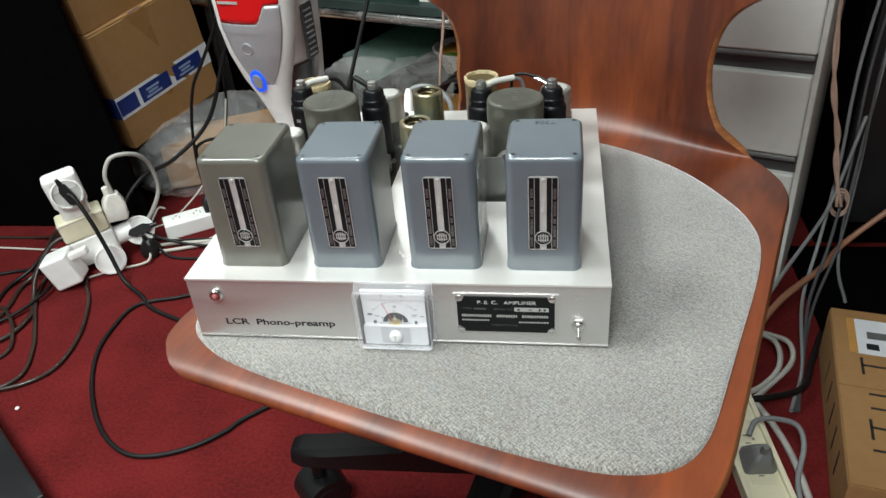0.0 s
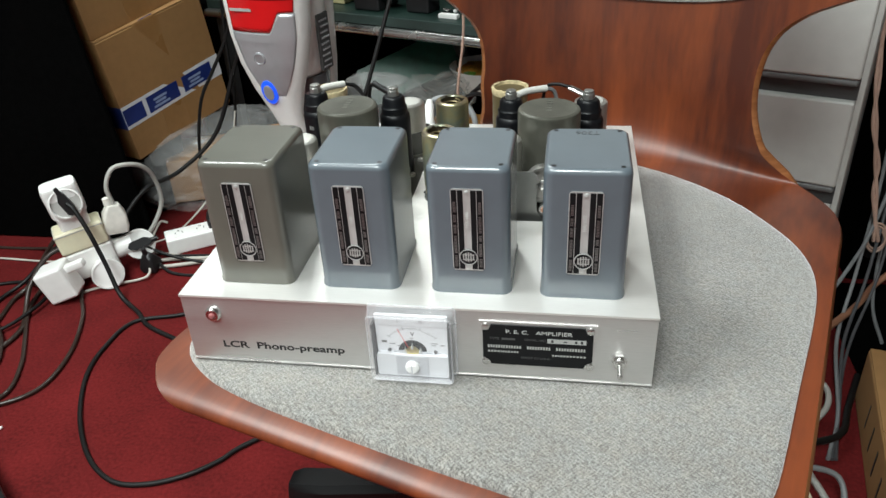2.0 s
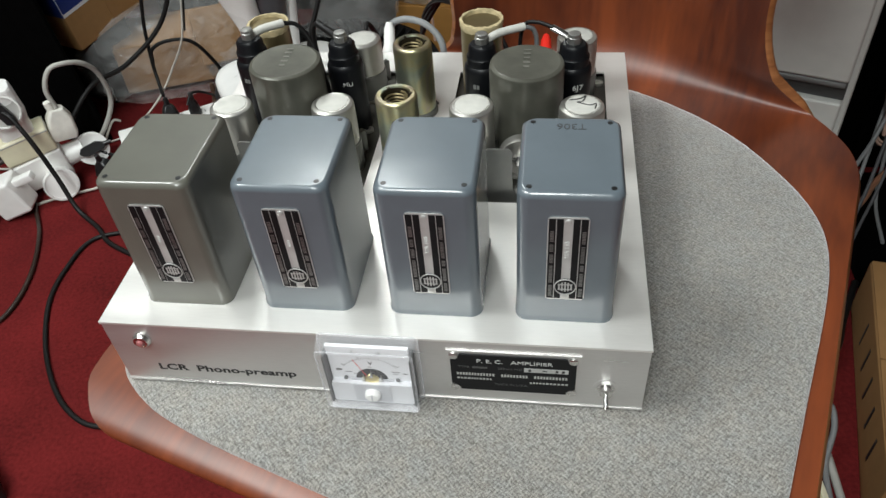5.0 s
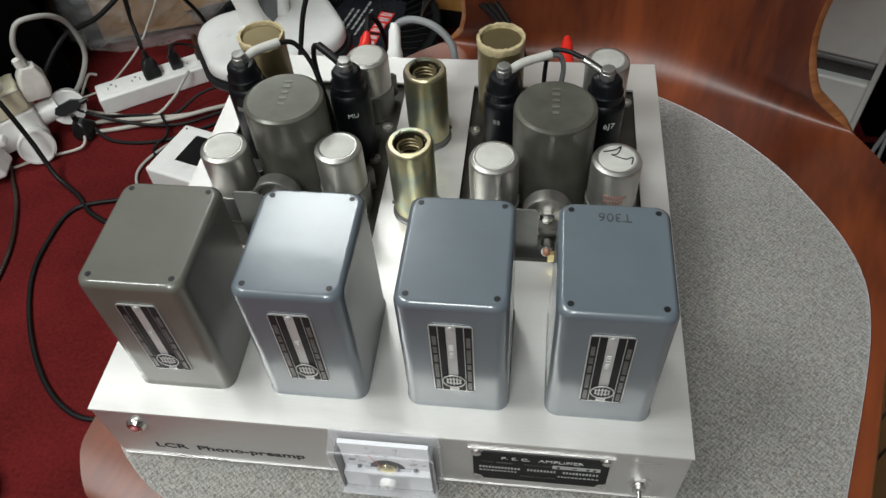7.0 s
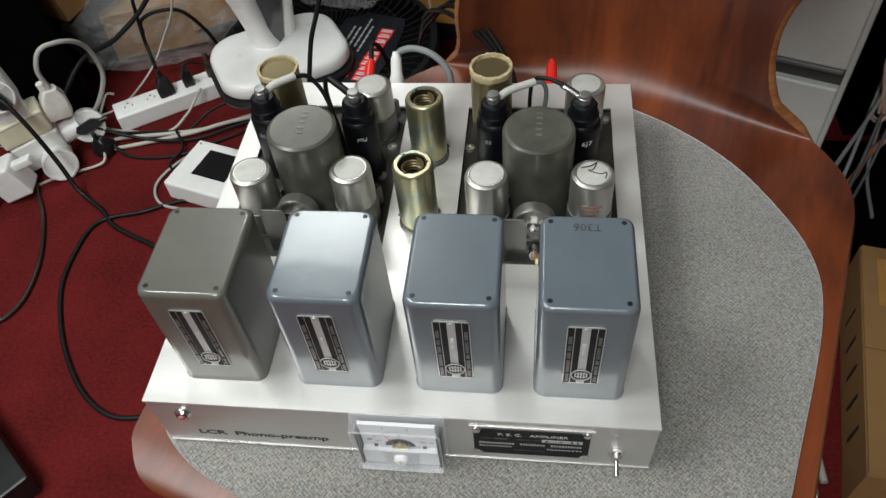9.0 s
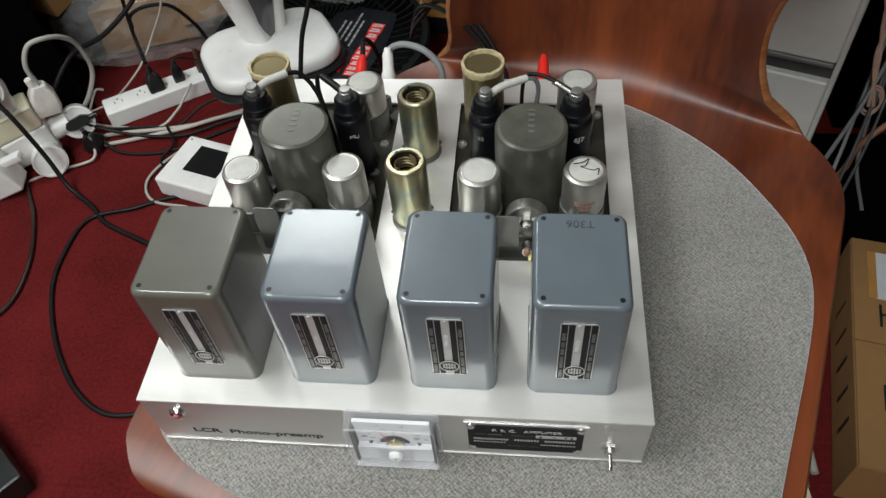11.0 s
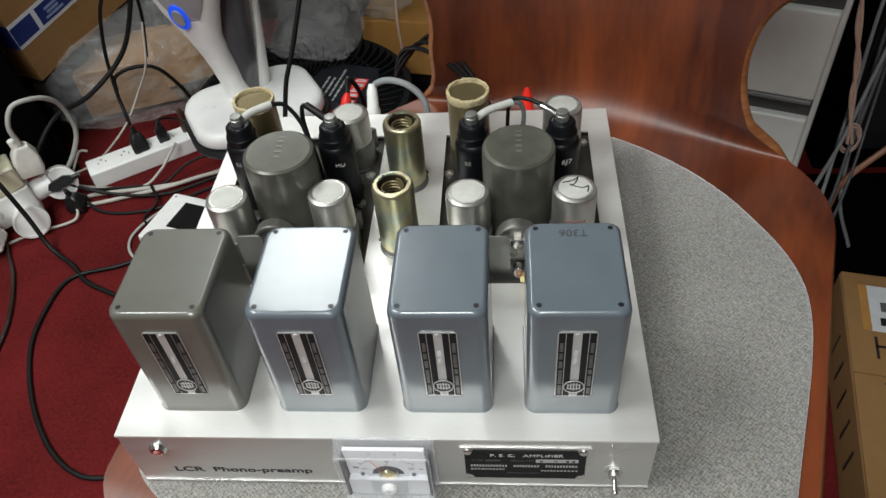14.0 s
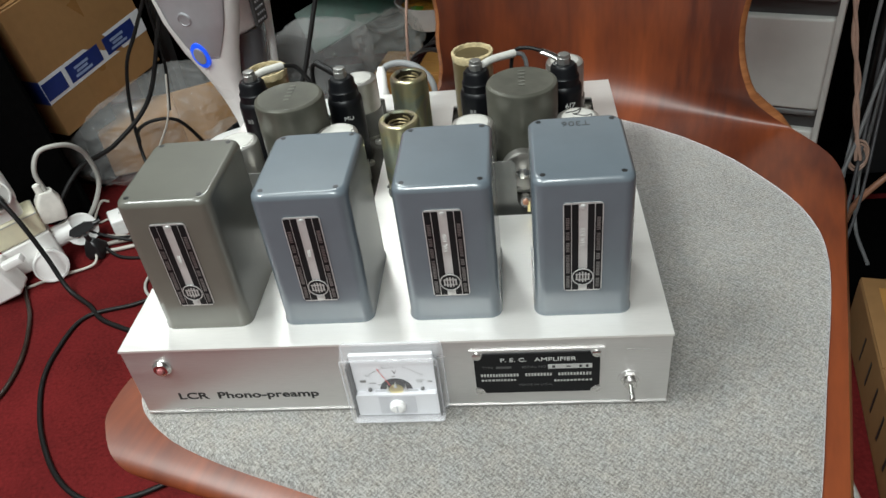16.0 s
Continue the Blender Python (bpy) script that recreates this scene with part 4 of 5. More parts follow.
part("lug", sweep([(.342, .273, .621), (.333, .279, .624), (.324, .285, .626)], .0030, 8, flat=.4), SILVER, s, "bare soldered lug")
s = lead("grid_lead", [(.076, .297, .625), (.088, .302, .620), (.101, .298, .60), (.110, .285, .57), (.115, .275, .535)], .0022, RUBBER, "black wire with a pale sleeve to a tube cap")
part("sleeve", sweep([(.053, .270, .625), (.060, .283, .626), (.076, .297, .625)], .0038, 10), SLEEVE, s, "pale fabric sleeve")
s = lead("grid_lead", [(.115, .288, .628), (.106, .296, .622), (.103, .298, .60), (.112, .285, .565), (.118, .275, .535)], .0022, RUBBER, "black wire with a black sleeve to a tube cap")
part("sleeve", sweep([(.137, .270, .622), (.126, .280, .624), (.112, .290, .628)], .0034, 10), RUBBER, s)


def trimmer(x, y, red):
    t = thing("trimmer_bracket", "dark metal bracket carrying a round trimmer", "bracket", at(x, y, ZP), "trimmer brackets")
    wall = [(-.028, 0), (.022, 0), (.022, .034), (.0095, .034), (.0095, .012), (.005, .007), (-.003, .008), (-.006, .014), (-.006, .052), (-.0085, .0545), (-.0255, .0545), (-.028, .052)]
    part("bracket", prism(wall, 0, .0014, m=FRONT), BRACKET, t)
    part("foot_plate", block(-.026, .022, 0, .016, 0, .0013), BRACKET, t)
    tip = at(0.0, .014, .036) @ Matrix.Rotation(radians(82), 4, "X")
    part("drum", lathe([(.0175, -.006), (.0185, -.005), (.0185, .005), (.0175, .0065), (.0150, .0065), (.0143, .0030), (.004, .0028)], 36, m=tip), CAN_DULL, t, "nickel-plated trimmer drum")
    part("wiper", block(-.013, .013, -.002, .002, .0032, .0046), SILVER, t, m=tip)
    part("hub", lathe([(.0055, .003), (.0055, .0075), (.0035, .0085)], 6, m=tip), SILVER, t)
    part("clip", block(.002, .009, -.014, -.010, .0, .009, .0008), BRASS, t, m=at(0, 0, .012))
    part("stud", lathe([(.0050, -.004), (.0050, .006), (.0042, .0075)], 16, m=at(.001, -.004, .018) @ Matrix.Rotation(radians(70), 4, "X")), SILVER, t)
    part("stud_tip", lathe([(.0026, .0075), (.0026, .010), (.0015, .011)], 14, m=at(.001, -.004, .018) @ Matrix.Rotation(radians(70), 4, "X")), CABLE_BROWN if red else SILVER, t)
    return t


trimmer(.303, .158, True)
trimmer(.094, .162, False)

for x, y in ((.158, .300), (.153, .258), (.237, .300), (.372, .345), (.03, .30), (.372, .17)):
    solid("eyelet", lathe([(.0052, 0), (.0050, .0022), (.0030, .0026), (.0026, .0006)], 18), CAN_ALU, "small metal eyelet on the sub-chassis plate", "eyelet", at(x, y, ZP), "plate eyelets")


def plug(name, x, material, label, tilt=18):
    p = thing(name, label, "plug", at(x, D, .516) @ Matrix.Rotation(radians(tilt - 90), 4, "X"), "signal plugs")
    part("jack", lathe([(.0062, 0), (.0062, .006), (.0045, .0065), (.0045, .012)], 20), SILVER, p)
    part("boot", lathe([(.0076, .008), (.0080, .024), (.0064, .029), (.0058, .046), (.0044, .049), (.0036, .053)], 20), material, p)
    return p


plug("signal_plug", .112, RED, "red-booted signal plug in the rear panel")
plug("signal_plug", .148, WHITE, "white-booted signal plug in the rear panel", 62)
plug("signal_plug", .318, RED, "red-booted signal plug in the rear panel")
cable("signal_cable", [(.148, .420, .552), (.152, .424, .560), (.168, .424, .564), (.190, .416, .561), (.206, .408, .545), (.209, .401, .515)], .0038, CABLE_GREY, "grey signal cable looping behind the amplifier")
cable("signal_cable", [(.112, .446, .532), (.108, .48, .53), (.105, .54, .47), (.09, .62, .35), (.05, .72, .10)], .003, RUBBER, "black signal cable hanging behind the amplifier")
for k in range(3):
    o = .009 * k
    cable("black_lead", [(.262 + o, .398, .515), (.255 + o, .44, .540 - o), (.225 + o, .50, .535), (.185 + o, .56, .52 + o), (.15, .63, .47 - o), (.12, .72, .36)], .0030, RUBBER, "black lead arching behind the amplifier", group="black leads")
cable("mains_lead", [(-.035, .545, .12), (-.030, .555, .30), (-.012, .592, .435), (.010, .617, .505), (.070, .688, .70), (.118, .742, .85), (.164, .797, 1.0), (.225, .86, 1.2), (.28, .93, 1.6)], .0034, RUBBER, "black cord hanging down behind the amplifier")
# printed marks on the cans
c = bpy.data.objects["aluminium_capacitor.003"]
round_bars("print", [(-.0085 + .0021 * i, .008, .0013, .0026) for i in range(9)] + [(-.0070 + .0021 * i, .0035, .0013, .0026) for i in range(7)] + [(-.0030 + .0021 * i, -.001, .0013, .0022) for i in range(4)], .0186, REDINK, c, at(0, 0, .040))
part("pen_mark", sweep([(-.010, .006, .0714), (-.002, .008, .0714), (.003, .012, .0714), (.000, .004, .0714), (-.004, .003, .0714), (.006, -.001, .0714), (.011, .001, .0714), (.010, -.006, .0714)], .0005, 5, 5), INK, c)
for n in ("filter_can.001", "filter_can"):
    c = bpy.data.objects[n]
    top = max(v.co.z for v in c.children[0].data.vertices)
    bars("embossed_print", [(0, .019, .006, .0025), (0, .013, .006, .0035), (0, .006, .005, .0030), (0, -.001, .006, .0030), (0, -.008, .005, .0030)], CAN_MARK, c, at(0, 0, top), .0002)


# ---- drawer cabinet ----
TURNED = Matrix.Rotation(radians(-21.5), 4, "Z")


def drawer_cabinet():
    c = thing("drawer_cabinet", "light grey plastic drawer cabinet with dark grip recesses", "cabinet", at(.778, .735, 0) @ TURNED)
    part("carcass", block(-.42, .004, .014, .42, 0, .90, .006), GREY_PLASTIC, c)
    for k in range(6):
        bottom = -.072 + .185 * k
        if bottom > .8:
            break
        top = min(bottom + .185 - .036, .885)
        d = part("drawer", block(-.410, -.006, -.006, .0135, max(.008, bottom), top, .005, 3), GREY_PLASTIC, c)
        if bottom > 0:
            part("grip_recess", block(-.410, -.006, .0075, .0138, bottom - .0358, bottom - .0002), DARK_GREY, d)
            part("grip_lip", block(-.408, -.008, -.005, .010, bottom - .011, bottom - .0006, .004, 3), MID_GREY, d, "mid-grey rounded grip lip")


drawer_cabinet()


# ---- cardboard boxes ----
def carton(m, w, d, h, label):
    """A closed carton with its centre seam, tape and slightly open flaps; the origin is its front bottom left corner."""
    c = thing("cardboard_box", label, "box", m)
    body = block(0, w, 0, d, 0, h - .003, .003)
    rnd = random.Random(int(w * 1000))
    for v in body.verts:
        v.co += Vector((rnd.uniform(-1, 1), rnd.uniform(-1, 1), rnd.uniform(-1, 1))) * .0012
    part("carton_body", body, CARD, c)
    for x0, x1, y0, y1 in ((.001, w - .001, .001, d / 2 - .0008), (.001, w - .001, d / 2 + .0008, d - .001)):
        f = block(x0, x1, y0, y1, h - .003, h, .001)
        part("flap", f, CARD, c)
    return c


def tape_band(c, x0, x1, z0, z1, y=-.0006):
    return part("tape", block(x0, x1, y, 0.0006, z0, z1), WHITE_TAPE, c, "white packing tape with blue print")


BOX = at(-.697, 1.057, .173) @ Matrix.Rotation(radians(69.5), 4, "Z") @ Matrix.Rotation(radians(-7), 4, "Y")
low = carton(BOX, .326, .30, .298, "brown cardboard box with blue-printed white tape, leaning")
t = tape_band(low, 0, .326, .082, .138)
for k, x in enumerate((-.040, .074, .193)):
    x0 = max(0.001, x)
    blue = part("printed_block", block(x0, x + .102, -.0012, -.0006, .090, .130), BLUE_TAPE, t, "dark blue printed block")
    for z, a, bb in ((.116, .25, .8), (.107, .3, .72), (.098, .2, .85)):
        if x > 0:
            part("print_line", block(x + .08 * a, x + .08 * bb, -.0015, -.0012, z - .0028, z + .0028), PRINT_BLUE, blue)
part("edge_tape", block(-.0008, .0, .0, .10, .082, .138), BLUE_TAPE, low)
part("brown_tape", block(.110, .182, -.0005, .0004, .139, .295), CARD_TAPE, low, "strip of brown packing tape")
part("brown_tape", block(.108, .180, -.0005, .0004, .001, .081), CARD_TAPE, low, "strip of brown packing tape")
UP = BOX @ at(.004, .012, .2985) @ Matrix.Rotation(radians(2), 4, "Z")
high = carton(UP, .318, .28, .26, "brown cardboard box with a red sticker, stacked on another")
part("brown_tape", block(.116, .188, -.0005, .0004, .001, .255), CARD_TAPE, high)
part("blue_tab", block(.128, .170, -.0142, -.0128, -.024, .001), BLUE_TAPE, high)
lab = part("sticker", block(.078, .188, -.0011, -.0005, .122, .196), RED, high, "red warning sticker")
for z, a, bb in ((.180, .098, .170), (.163, .088, .145), (.142, .110, .176)):
    part("print_line", block(a, bb, -.0014, -.0011, z - .005, z + .005), WHITE_TAPE, lab)

floor_box = carton(at(.733, .172, 0) @ Matrix.Rotation(radians(-12), 4, "Z"), .36, .39, .104, "brown cardboard box with a white sticker and pen marks")
st = part("sticker", block(.030, .110, .275, .365, .104, .1045), WHITE_TAPE, floor_box, "white and orange shipping sticker")
part("sticker_edge", block(.022, .034, .275, .365, .1042, .1047), ORANGE_CARD, floor_box)
part("sticker_print", block(.050, .090, .315, .333, .1045, .1048), GREYINK, st)
part("sticker_print", block(.047, .065, .287, .302, .1045, .1048), INK, st)
for k, (x, y, w, h) in enumerate(((.070, .245, .055, .004), (.070, .225, .004, .04), (.122, .228, .004, .034), (.075, .180, .050, .004), (.10, .165, .004, .03), (.075, .150, .052, .004), (.070, .110, .055, .004),
                     (.070, .088, .004, .04), (.096, .088, .004, .04), (.070, .066, .055, .004))):
    part("pen_stroke", block(x - .035, x - .035 + w, y, y + h, .1041, .1046), INK, floor_box)
for k in range(5):
    part("pen_stroke", block(-.0008, .0, .08 + .05 * k, .085 + .05 * k, .03, .075), INK, floor_box)

# ---- left cabinet, and added black fillers for dark gaps ----
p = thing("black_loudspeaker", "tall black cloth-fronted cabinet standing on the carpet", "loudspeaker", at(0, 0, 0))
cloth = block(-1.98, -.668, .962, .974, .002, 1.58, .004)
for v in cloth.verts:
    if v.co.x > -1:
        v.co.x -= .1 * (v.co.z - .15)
part("cloth_front", cloth, NEAR_BLACK, p)
part("cabinet_body", block(-2.0, -1.03, .975, 1.45, 0, 1.6, .004), NEAR_BLACK, p)
p = thing("equipment_rack", "tall black block added to fill the dark area behind hanging cables", "rack", at(0, 0, 0))
part("rack_body", block(.90, 2.1, .92, 1.5, 0, 1.5, .004), NEAR_BLACK, p)
part("rack_front", block(.92, 2.08, .905, .92, .06, 1.45, .004), BLACK, p)
solid("black_curtain", block(-1.60, 2.4, 1.80, 1.83, 0, 2.1), NEAR_BLACK, "plain black backdrop added to keep the far end dark", "curtain")
solid("black_storage_box", block(-.80, -.28, 1.60, 1.78, 0, .42, .006), NEAR_BLACK, "black block added for the dark gap under the bench", "box")
solid("black_carton", block(.050, .16, .03, .27, 0, .1785, .004), NEAR_BLACK, "black block added for the shade under the cardboard boxes", "box", at(-.697, 1.057, 0) @ Matrix.Rotation(radians(69.5), 4, "Z"))
solid("black_floor_mat", block(.835, 2.1, .585, .904, 0, .0015), NEAR_BLACK, "thin black sheet added for the shaded carpet by the backdrop", "mat")
solid("floor_device", block(-.62, 0, -.30, 0, 0, .050, .006), BLACK, "low black metal case on the carpet", "case", at(-.411, .113, 0) @ Matrix.Rotation(radians(-38.4), 4, "Z"))


# ---- vacuum cleaner and round fan ----
def round_fan():
    """A flat round body with radial ribs over its face."""
    f = thing("floor_fan", "round black ribbed plastic fan lying flat on the carpet", "fan", at(-.12, 1.0, 0))
    part("fan_body", lathe([(.150, 0), (.170, .01), (.175, .10), (.205, .128), (.222, .142), (.226, .155), (.222, .164), (.212, .166), (.206, .160), (.060, .150), (.002, .150)], 64), MATT_BLACK, f)
    part("hub", lathe([(.058, .148), (.058, .166), (.050, .172), (.01, .173)], 40), MATT_BLACK, f)
    first = None
    for k in range(56):
        a = 360 * k / 56
        m = Matrix.Rotation(radians(a), 4, "Z")
        if first is None:
            bm = bmesh.new()
            prev = None
            for i in range(7):
                r = .056 + .152 * i / 6
                turn = radians(22) * (i / 6) ** 1.3
                c, sn = math.cos(turn), math.sin(turn)
                ring = [bm.verts.new((r * c - w * sn, r * sn + w * c, z)) for w, z in ((-.0022, .152), (.0022, .152), (.0016, .174), (-.0016, .174))]
                if prev:
                    for j in range(4):
                        bm.faces.new((prev[j], prev[(j + 1) % 4], ring[(j + 1) % 4], ring[j]))
                else:
                    bm.faces.new(ring[::-1])
                prev = ring
            bm.faces.new(prev)
            first = part("rib", bm, MATT_BLACK, f, m=m)
        else:
            share("rib", first, f, m)
    for r in (.100, .150):
        part("rib_ring", sweep([(r * math.cos(a), r * math.sin(a), .170) for a in np.linspace(0, 6.2832, 49)], .0022, 6, 1, soft=False), MATT_BLACK, f)


round_fan()


def vacuum_cleaner():
    v = thing("vacuum_cleaner", "white and red cordless stick vacuum with silver front", "vacuum cleaner", at(-.2239, .9464, .177) @ Matrix.Rotation(radians(-14), 4, "Z"))
    def lean(bm):
        """The lower part runs down to a floor head that stands a little to one side."""
        for q in bm.verts:
            k = min(1, max(0, (.235 - q.co.z) / .185))
            q.co.x += .024 * k
            q.co.y -= .052 * k
        return bm

    base = v.matrix_basis.inverted() @ at(-.187, .903, .177) @ Matrix.Rotation(radians(31), 4, "Z")

    part("stand", stack([(.262, .196, .066, -.002), (.268, .202, .068, .006), (.262, .196, .066, .012)], 8), BLACK, v, "black stand under the floor head", base)
    part("floor_head", stack([(.244, .178, .060, .012), (.252, .186, .062, .018), (.252, .186, .062, .032), (.244, .178, .060, .041), (.225, .160, .055, .045), (.12, .10, .04, .050)], 10), WHITE, v, "white plastic floor head", base, angle=60)
    body = [(.030, .020, .020, .040), (.023, .019, .000, .090), (.024, .019, -.024, .140), (.033, .022, -.048, .190), (.053, .030, -.066, .240), (.073, .036, -.070, .295),
            (.085, .042, -.068, .350), (.090, .046, -.064, .420), (.090, .046, -.064, .500), (.084, .044, -.062, .580), (.064, .038, -.058, .64), (.02, .02, -.05, .66)]
    part("hand_unit", lean(loft(body, 36)), WHITE, v, "white front frame of the hand unit", angle=70)

    def section(z):
        a = np.array(body)
        return [float(np.interp(z, a[:, 3], a[:, k])) for k in range(3)] + [z]

    # silver shield: a pointed panel over the front of the body, and the red dust bin above it
    for name, z0, z1, material, words, grow in (("bin_band", .420, .428, DARK_RED, "dark red band round the bin", .0030), ("bin_band", .436, .440, DARK_RED, "dark red band round the bin", .0030), ("front_shield", .210, .395, VAC_GREY, "silver-grey front shield", .0016), ("dust_bin", .358, .62, RED_CLEAR, "glossy red see-through dust bin", .0022)):
        bm = bmesh.new()
        rows, cols = 26, 24
        g = []
        for i in range(rows + 1):
            z = z0 + (z1 - z0) * i / rows
            hw, hd, cy, _ = section(z)
            spread = 47 * max(.03, 1 - (1 - min(1, i / rows * 1.15)) ** 2.4) ** .75 if name == "front_shield" else 47
            row = []
            for j in range(cols + 1):
                a = radians(281 + spread * (2 * j / cols - 1))
                c, s = math.cos(a), math.sin(a)
                zz = z
                step = .036 * min(1, max(0, (j / cols - .56) / .14))
                zz += (step - .036) * max(0, (i - rows + 8) / 8) if name == "front_shield" else (step + .003) * max(0, (7 - i) / 7) if name == "dust_bin" else 0
                row.append(bm.verts.new(((hw + grow) * math.copysign(abs(c) ** (2 / 2.4), c), cy + (hd + grow) * math.copysign(abs(s) ** (2 / 2.4), s), zz)))
            g.append(row)
        for i in range(rows):
            for j in range(cols):
                bm.faces.new((g[i][j], g[i][j + 1], g[i + 1][j + 1], g[i + 1][j]))
        ob = part(name, bm, material, v, words, angle=70)
        ob.data.materials[0] = material
        mod = ob.modifiers.new("thickness", "SOLIDIFY")
        mod.thickness, mod.offset = .002, -1
    hw, hd, cy, _ = section(.392)
    part("maker_mark", block(-.048, -.002, cy - hd - .0040, cy - hd - .0030, .399, .404), TEXTINK, v, "pale printed mark")
    tilt = Matrix.Rotation(radians(102), 4, "X")
    hw, hd, cy, _ = section(.311)
    part("round_button", lathe([(.0125, -.002), (.0125, .0025), (.0105, .0035), (.0095, .0025)], 24), VAC_GREY, v, "round silver button", at(-.004, cy - hd - .001, .311) @ tilt)
    hw, hd, cy, _ = section(.240)
    oval = Matrix.Diagonal((.92, 1.35, 1, 1))
    part("charge_light", lathe([(.0185, -.004), (.0185, .0026), (.0160, .0036), (.0120, .0030)], 28), LED_BLUE, v, "glowing blue charge light ring", at(-.002, cy - hd - .001, .242) @ tilt @ oval)
    part("power_switch", lathe([(.0120, 0), (.0120, .0042), (.010, .0056)], 28), VAC_GREY, v, "", at(-.002, cy - hd - .002, .242) @ tilt @ oval)
    # rear column, glossy dark core and vent
    part("core", lean(loft([(.026, .034, .034, .048), (.038, .042, .030, .12), (.056, .056, .016, .25)], 28)), CORE_GREY, v, "glossy smoke-grey core", angle=70)
    part("motor_housing", loft([(.040, .048, .014, .245), (.060, .056, .008, .262), (.070, .060, .004, .36), (.074, .062, .0, .45), (.06, .055, .0, .60)], 32), WHITE, v, "white motor housing", angle=70)
    part("rear_column", lean(loft([(.018, .017, .065, .045), (.020, .018, .075, .14), (.024, .022, .085, .26), (.032, .028, .085, .42), (.034, .03, .08, .62), (.02, .02, .07, .74)], 24)), WHITE, v, "white rear column", at(.020, -.004, 0), angle=70)
    vent = part("vent", block(.066, .0735, -.014, .026, .262, .372, .003), DARK_GREY, v, "perforated dark vent panel", at(0, 0, 0))
    first = None
    for i in range(9):
        for j in range(4):
            m = at(.0738, -.0080 + .0075 * j + (.0035 if i % 2 else 0), .270 + .0112 * i)
            if first is None:
                first = part("vent_dot", lathe([(.0026, -.001), (.0022, .0010)], 8, m=Matrix.Rotation(radians(90), 4, "Y")), VAC_GREY, vent, m=m)
            else:
                share("vent_dot", first, vent, m)


vacuum_cleaner()

# leaflet on the fan
leaf = thing("leaflet", "black glossy leaflet with a red and white heading", "leaflet", at(-.045, .950, .1746) @ Matrix.Rotation(radians(-12.5), 4, "Z"))
part("sheet", prism([(-.078, -.125), (.046, -.125), (.062, -.06), (.068, .02), (.060, .10), (.050, .125), (-.030, .130), (-.070, .100)], 0, .0008), LEAF_BLACK, leaf)
rnd = random.Random(4)
y = -.083
for k in range(10):
    w, h = rnd.uniform(.018, .024), rnd.uniform(.010, .014)
    bars("heading", [(.030, y + h / 2, w + .005, h + .004)], RED, leaf, at(0, 0, .0008))
    bars("heading_core", [(.030, y + h * .28, w, h * .30), (.030, y + h * .78, w * .8, h * .26), (.030 + w * .3, y + h * .5, w * .35, h * .5)], WHITE_TAPE, leaf, at(0, 0, .0011), .0002)
    y += h + .0045 + (.008 if k == 5 else 0)
for x, y0, y1 in ((-.004, .000, .085), (-.016, .015, .100), (-.028, .005, .075), (-.040, .020, .070)):
    y = y0
    spots = []
    while y < y1:
        ln = rnd.uniform(.006, .016)
        spots.append((x, y + ln / 2, .0042, ln))
        y += ln + .003
    bars("print_line", spots, TEXTINK, leaf, at(0, 0, .0008))
bars("print_line", [(.006, -.055, .004, .05)], RED, leaf, at(0, 0, .0008))

# ---- bundles, bowl and bag ----
wp = thing("wrapped_parcel", "brown carton loosely packed in clear bubble wrap on the carpet", "parcel", at(-.60, 1.255, 0) @ Matrix.Rotation(radians(20), 4, "Z"))
part("wrap", lump(.20, .17, .100, .055, 2.2, 3.0, 6, .58, .0055), BUBBLE, wp, "crumpled clear bubble wrap", angle=180)
part("carton", block(-.075, .075, -.03, .04, 0, .13, .004), CARD, wp, "brown carton showing through the wrap", at(.145, -.075, .055) @ Matrix.Rotation(radians(8), 4, "Z") @ Matrix.Rotation(radians(-24), 4, "X"))
part("inner_carton", block(-.12, .10, -.08, .08, .012, .13, .004), CARD, wp, "brown carton inside the wrap")
part("wrap_fold", lump(.085, .06, .050, .25, 3.0, 6.0, 4), BUBBLE, wp, "loose fold of bubble wrap", at(.17, -.06, 0), angle=180)
wp = thing("wrapped_parcel", "boxy parcel in thick bubble wrap standing on the fan", "parcel", at(-.112, 1.150, .1745) @ Matrix.Rotation(radians(-12), 4, "Z"))
part("wrap", lump(.100, .066, .084, .018, 2.2, 9.0, 6, .42, .0055), BUBBLE, wp, "thick bubble wrap", angle=180)
part("wrap_flap", lump(.070, .045, .008, .08, 2.5, 4.0, 5, .6, .004), BUBBLE, wp, "folded flap of bubble wrap", at(-.005, .004, .158), angle=180)
solid("low_platform", block(-.30, .42, 1.235, 1.62, 0, .054, .004), BLACK, "low black platform behind the chair", "platform")
ob = carton(at(-.030, 1.245, .054) @ Matrix.Rotation(radians(-10), 4, "Z"), .17, .12, .135, "small orange-brown cardboard box")
for ch in ob.children:
    ch.data.materials[0] = ORANGE_CARD
bag = lump(.075, .065, .060, .34, 2.5, 5.0, 5)
solid("clear_plastic_bag", bag, CLEAR_BAG, "crumpled clear plastic bag", "bag", at(.012, 1.285, .1892), angle=180)
solid("black_plastic_bag", lump(.080, .090, .100, .20, 2.4, 12.0, 5), BAG_BLACK, "crumpled glossy black plastic bag", "bag", at(.180, 1.395, .054), angle=180)


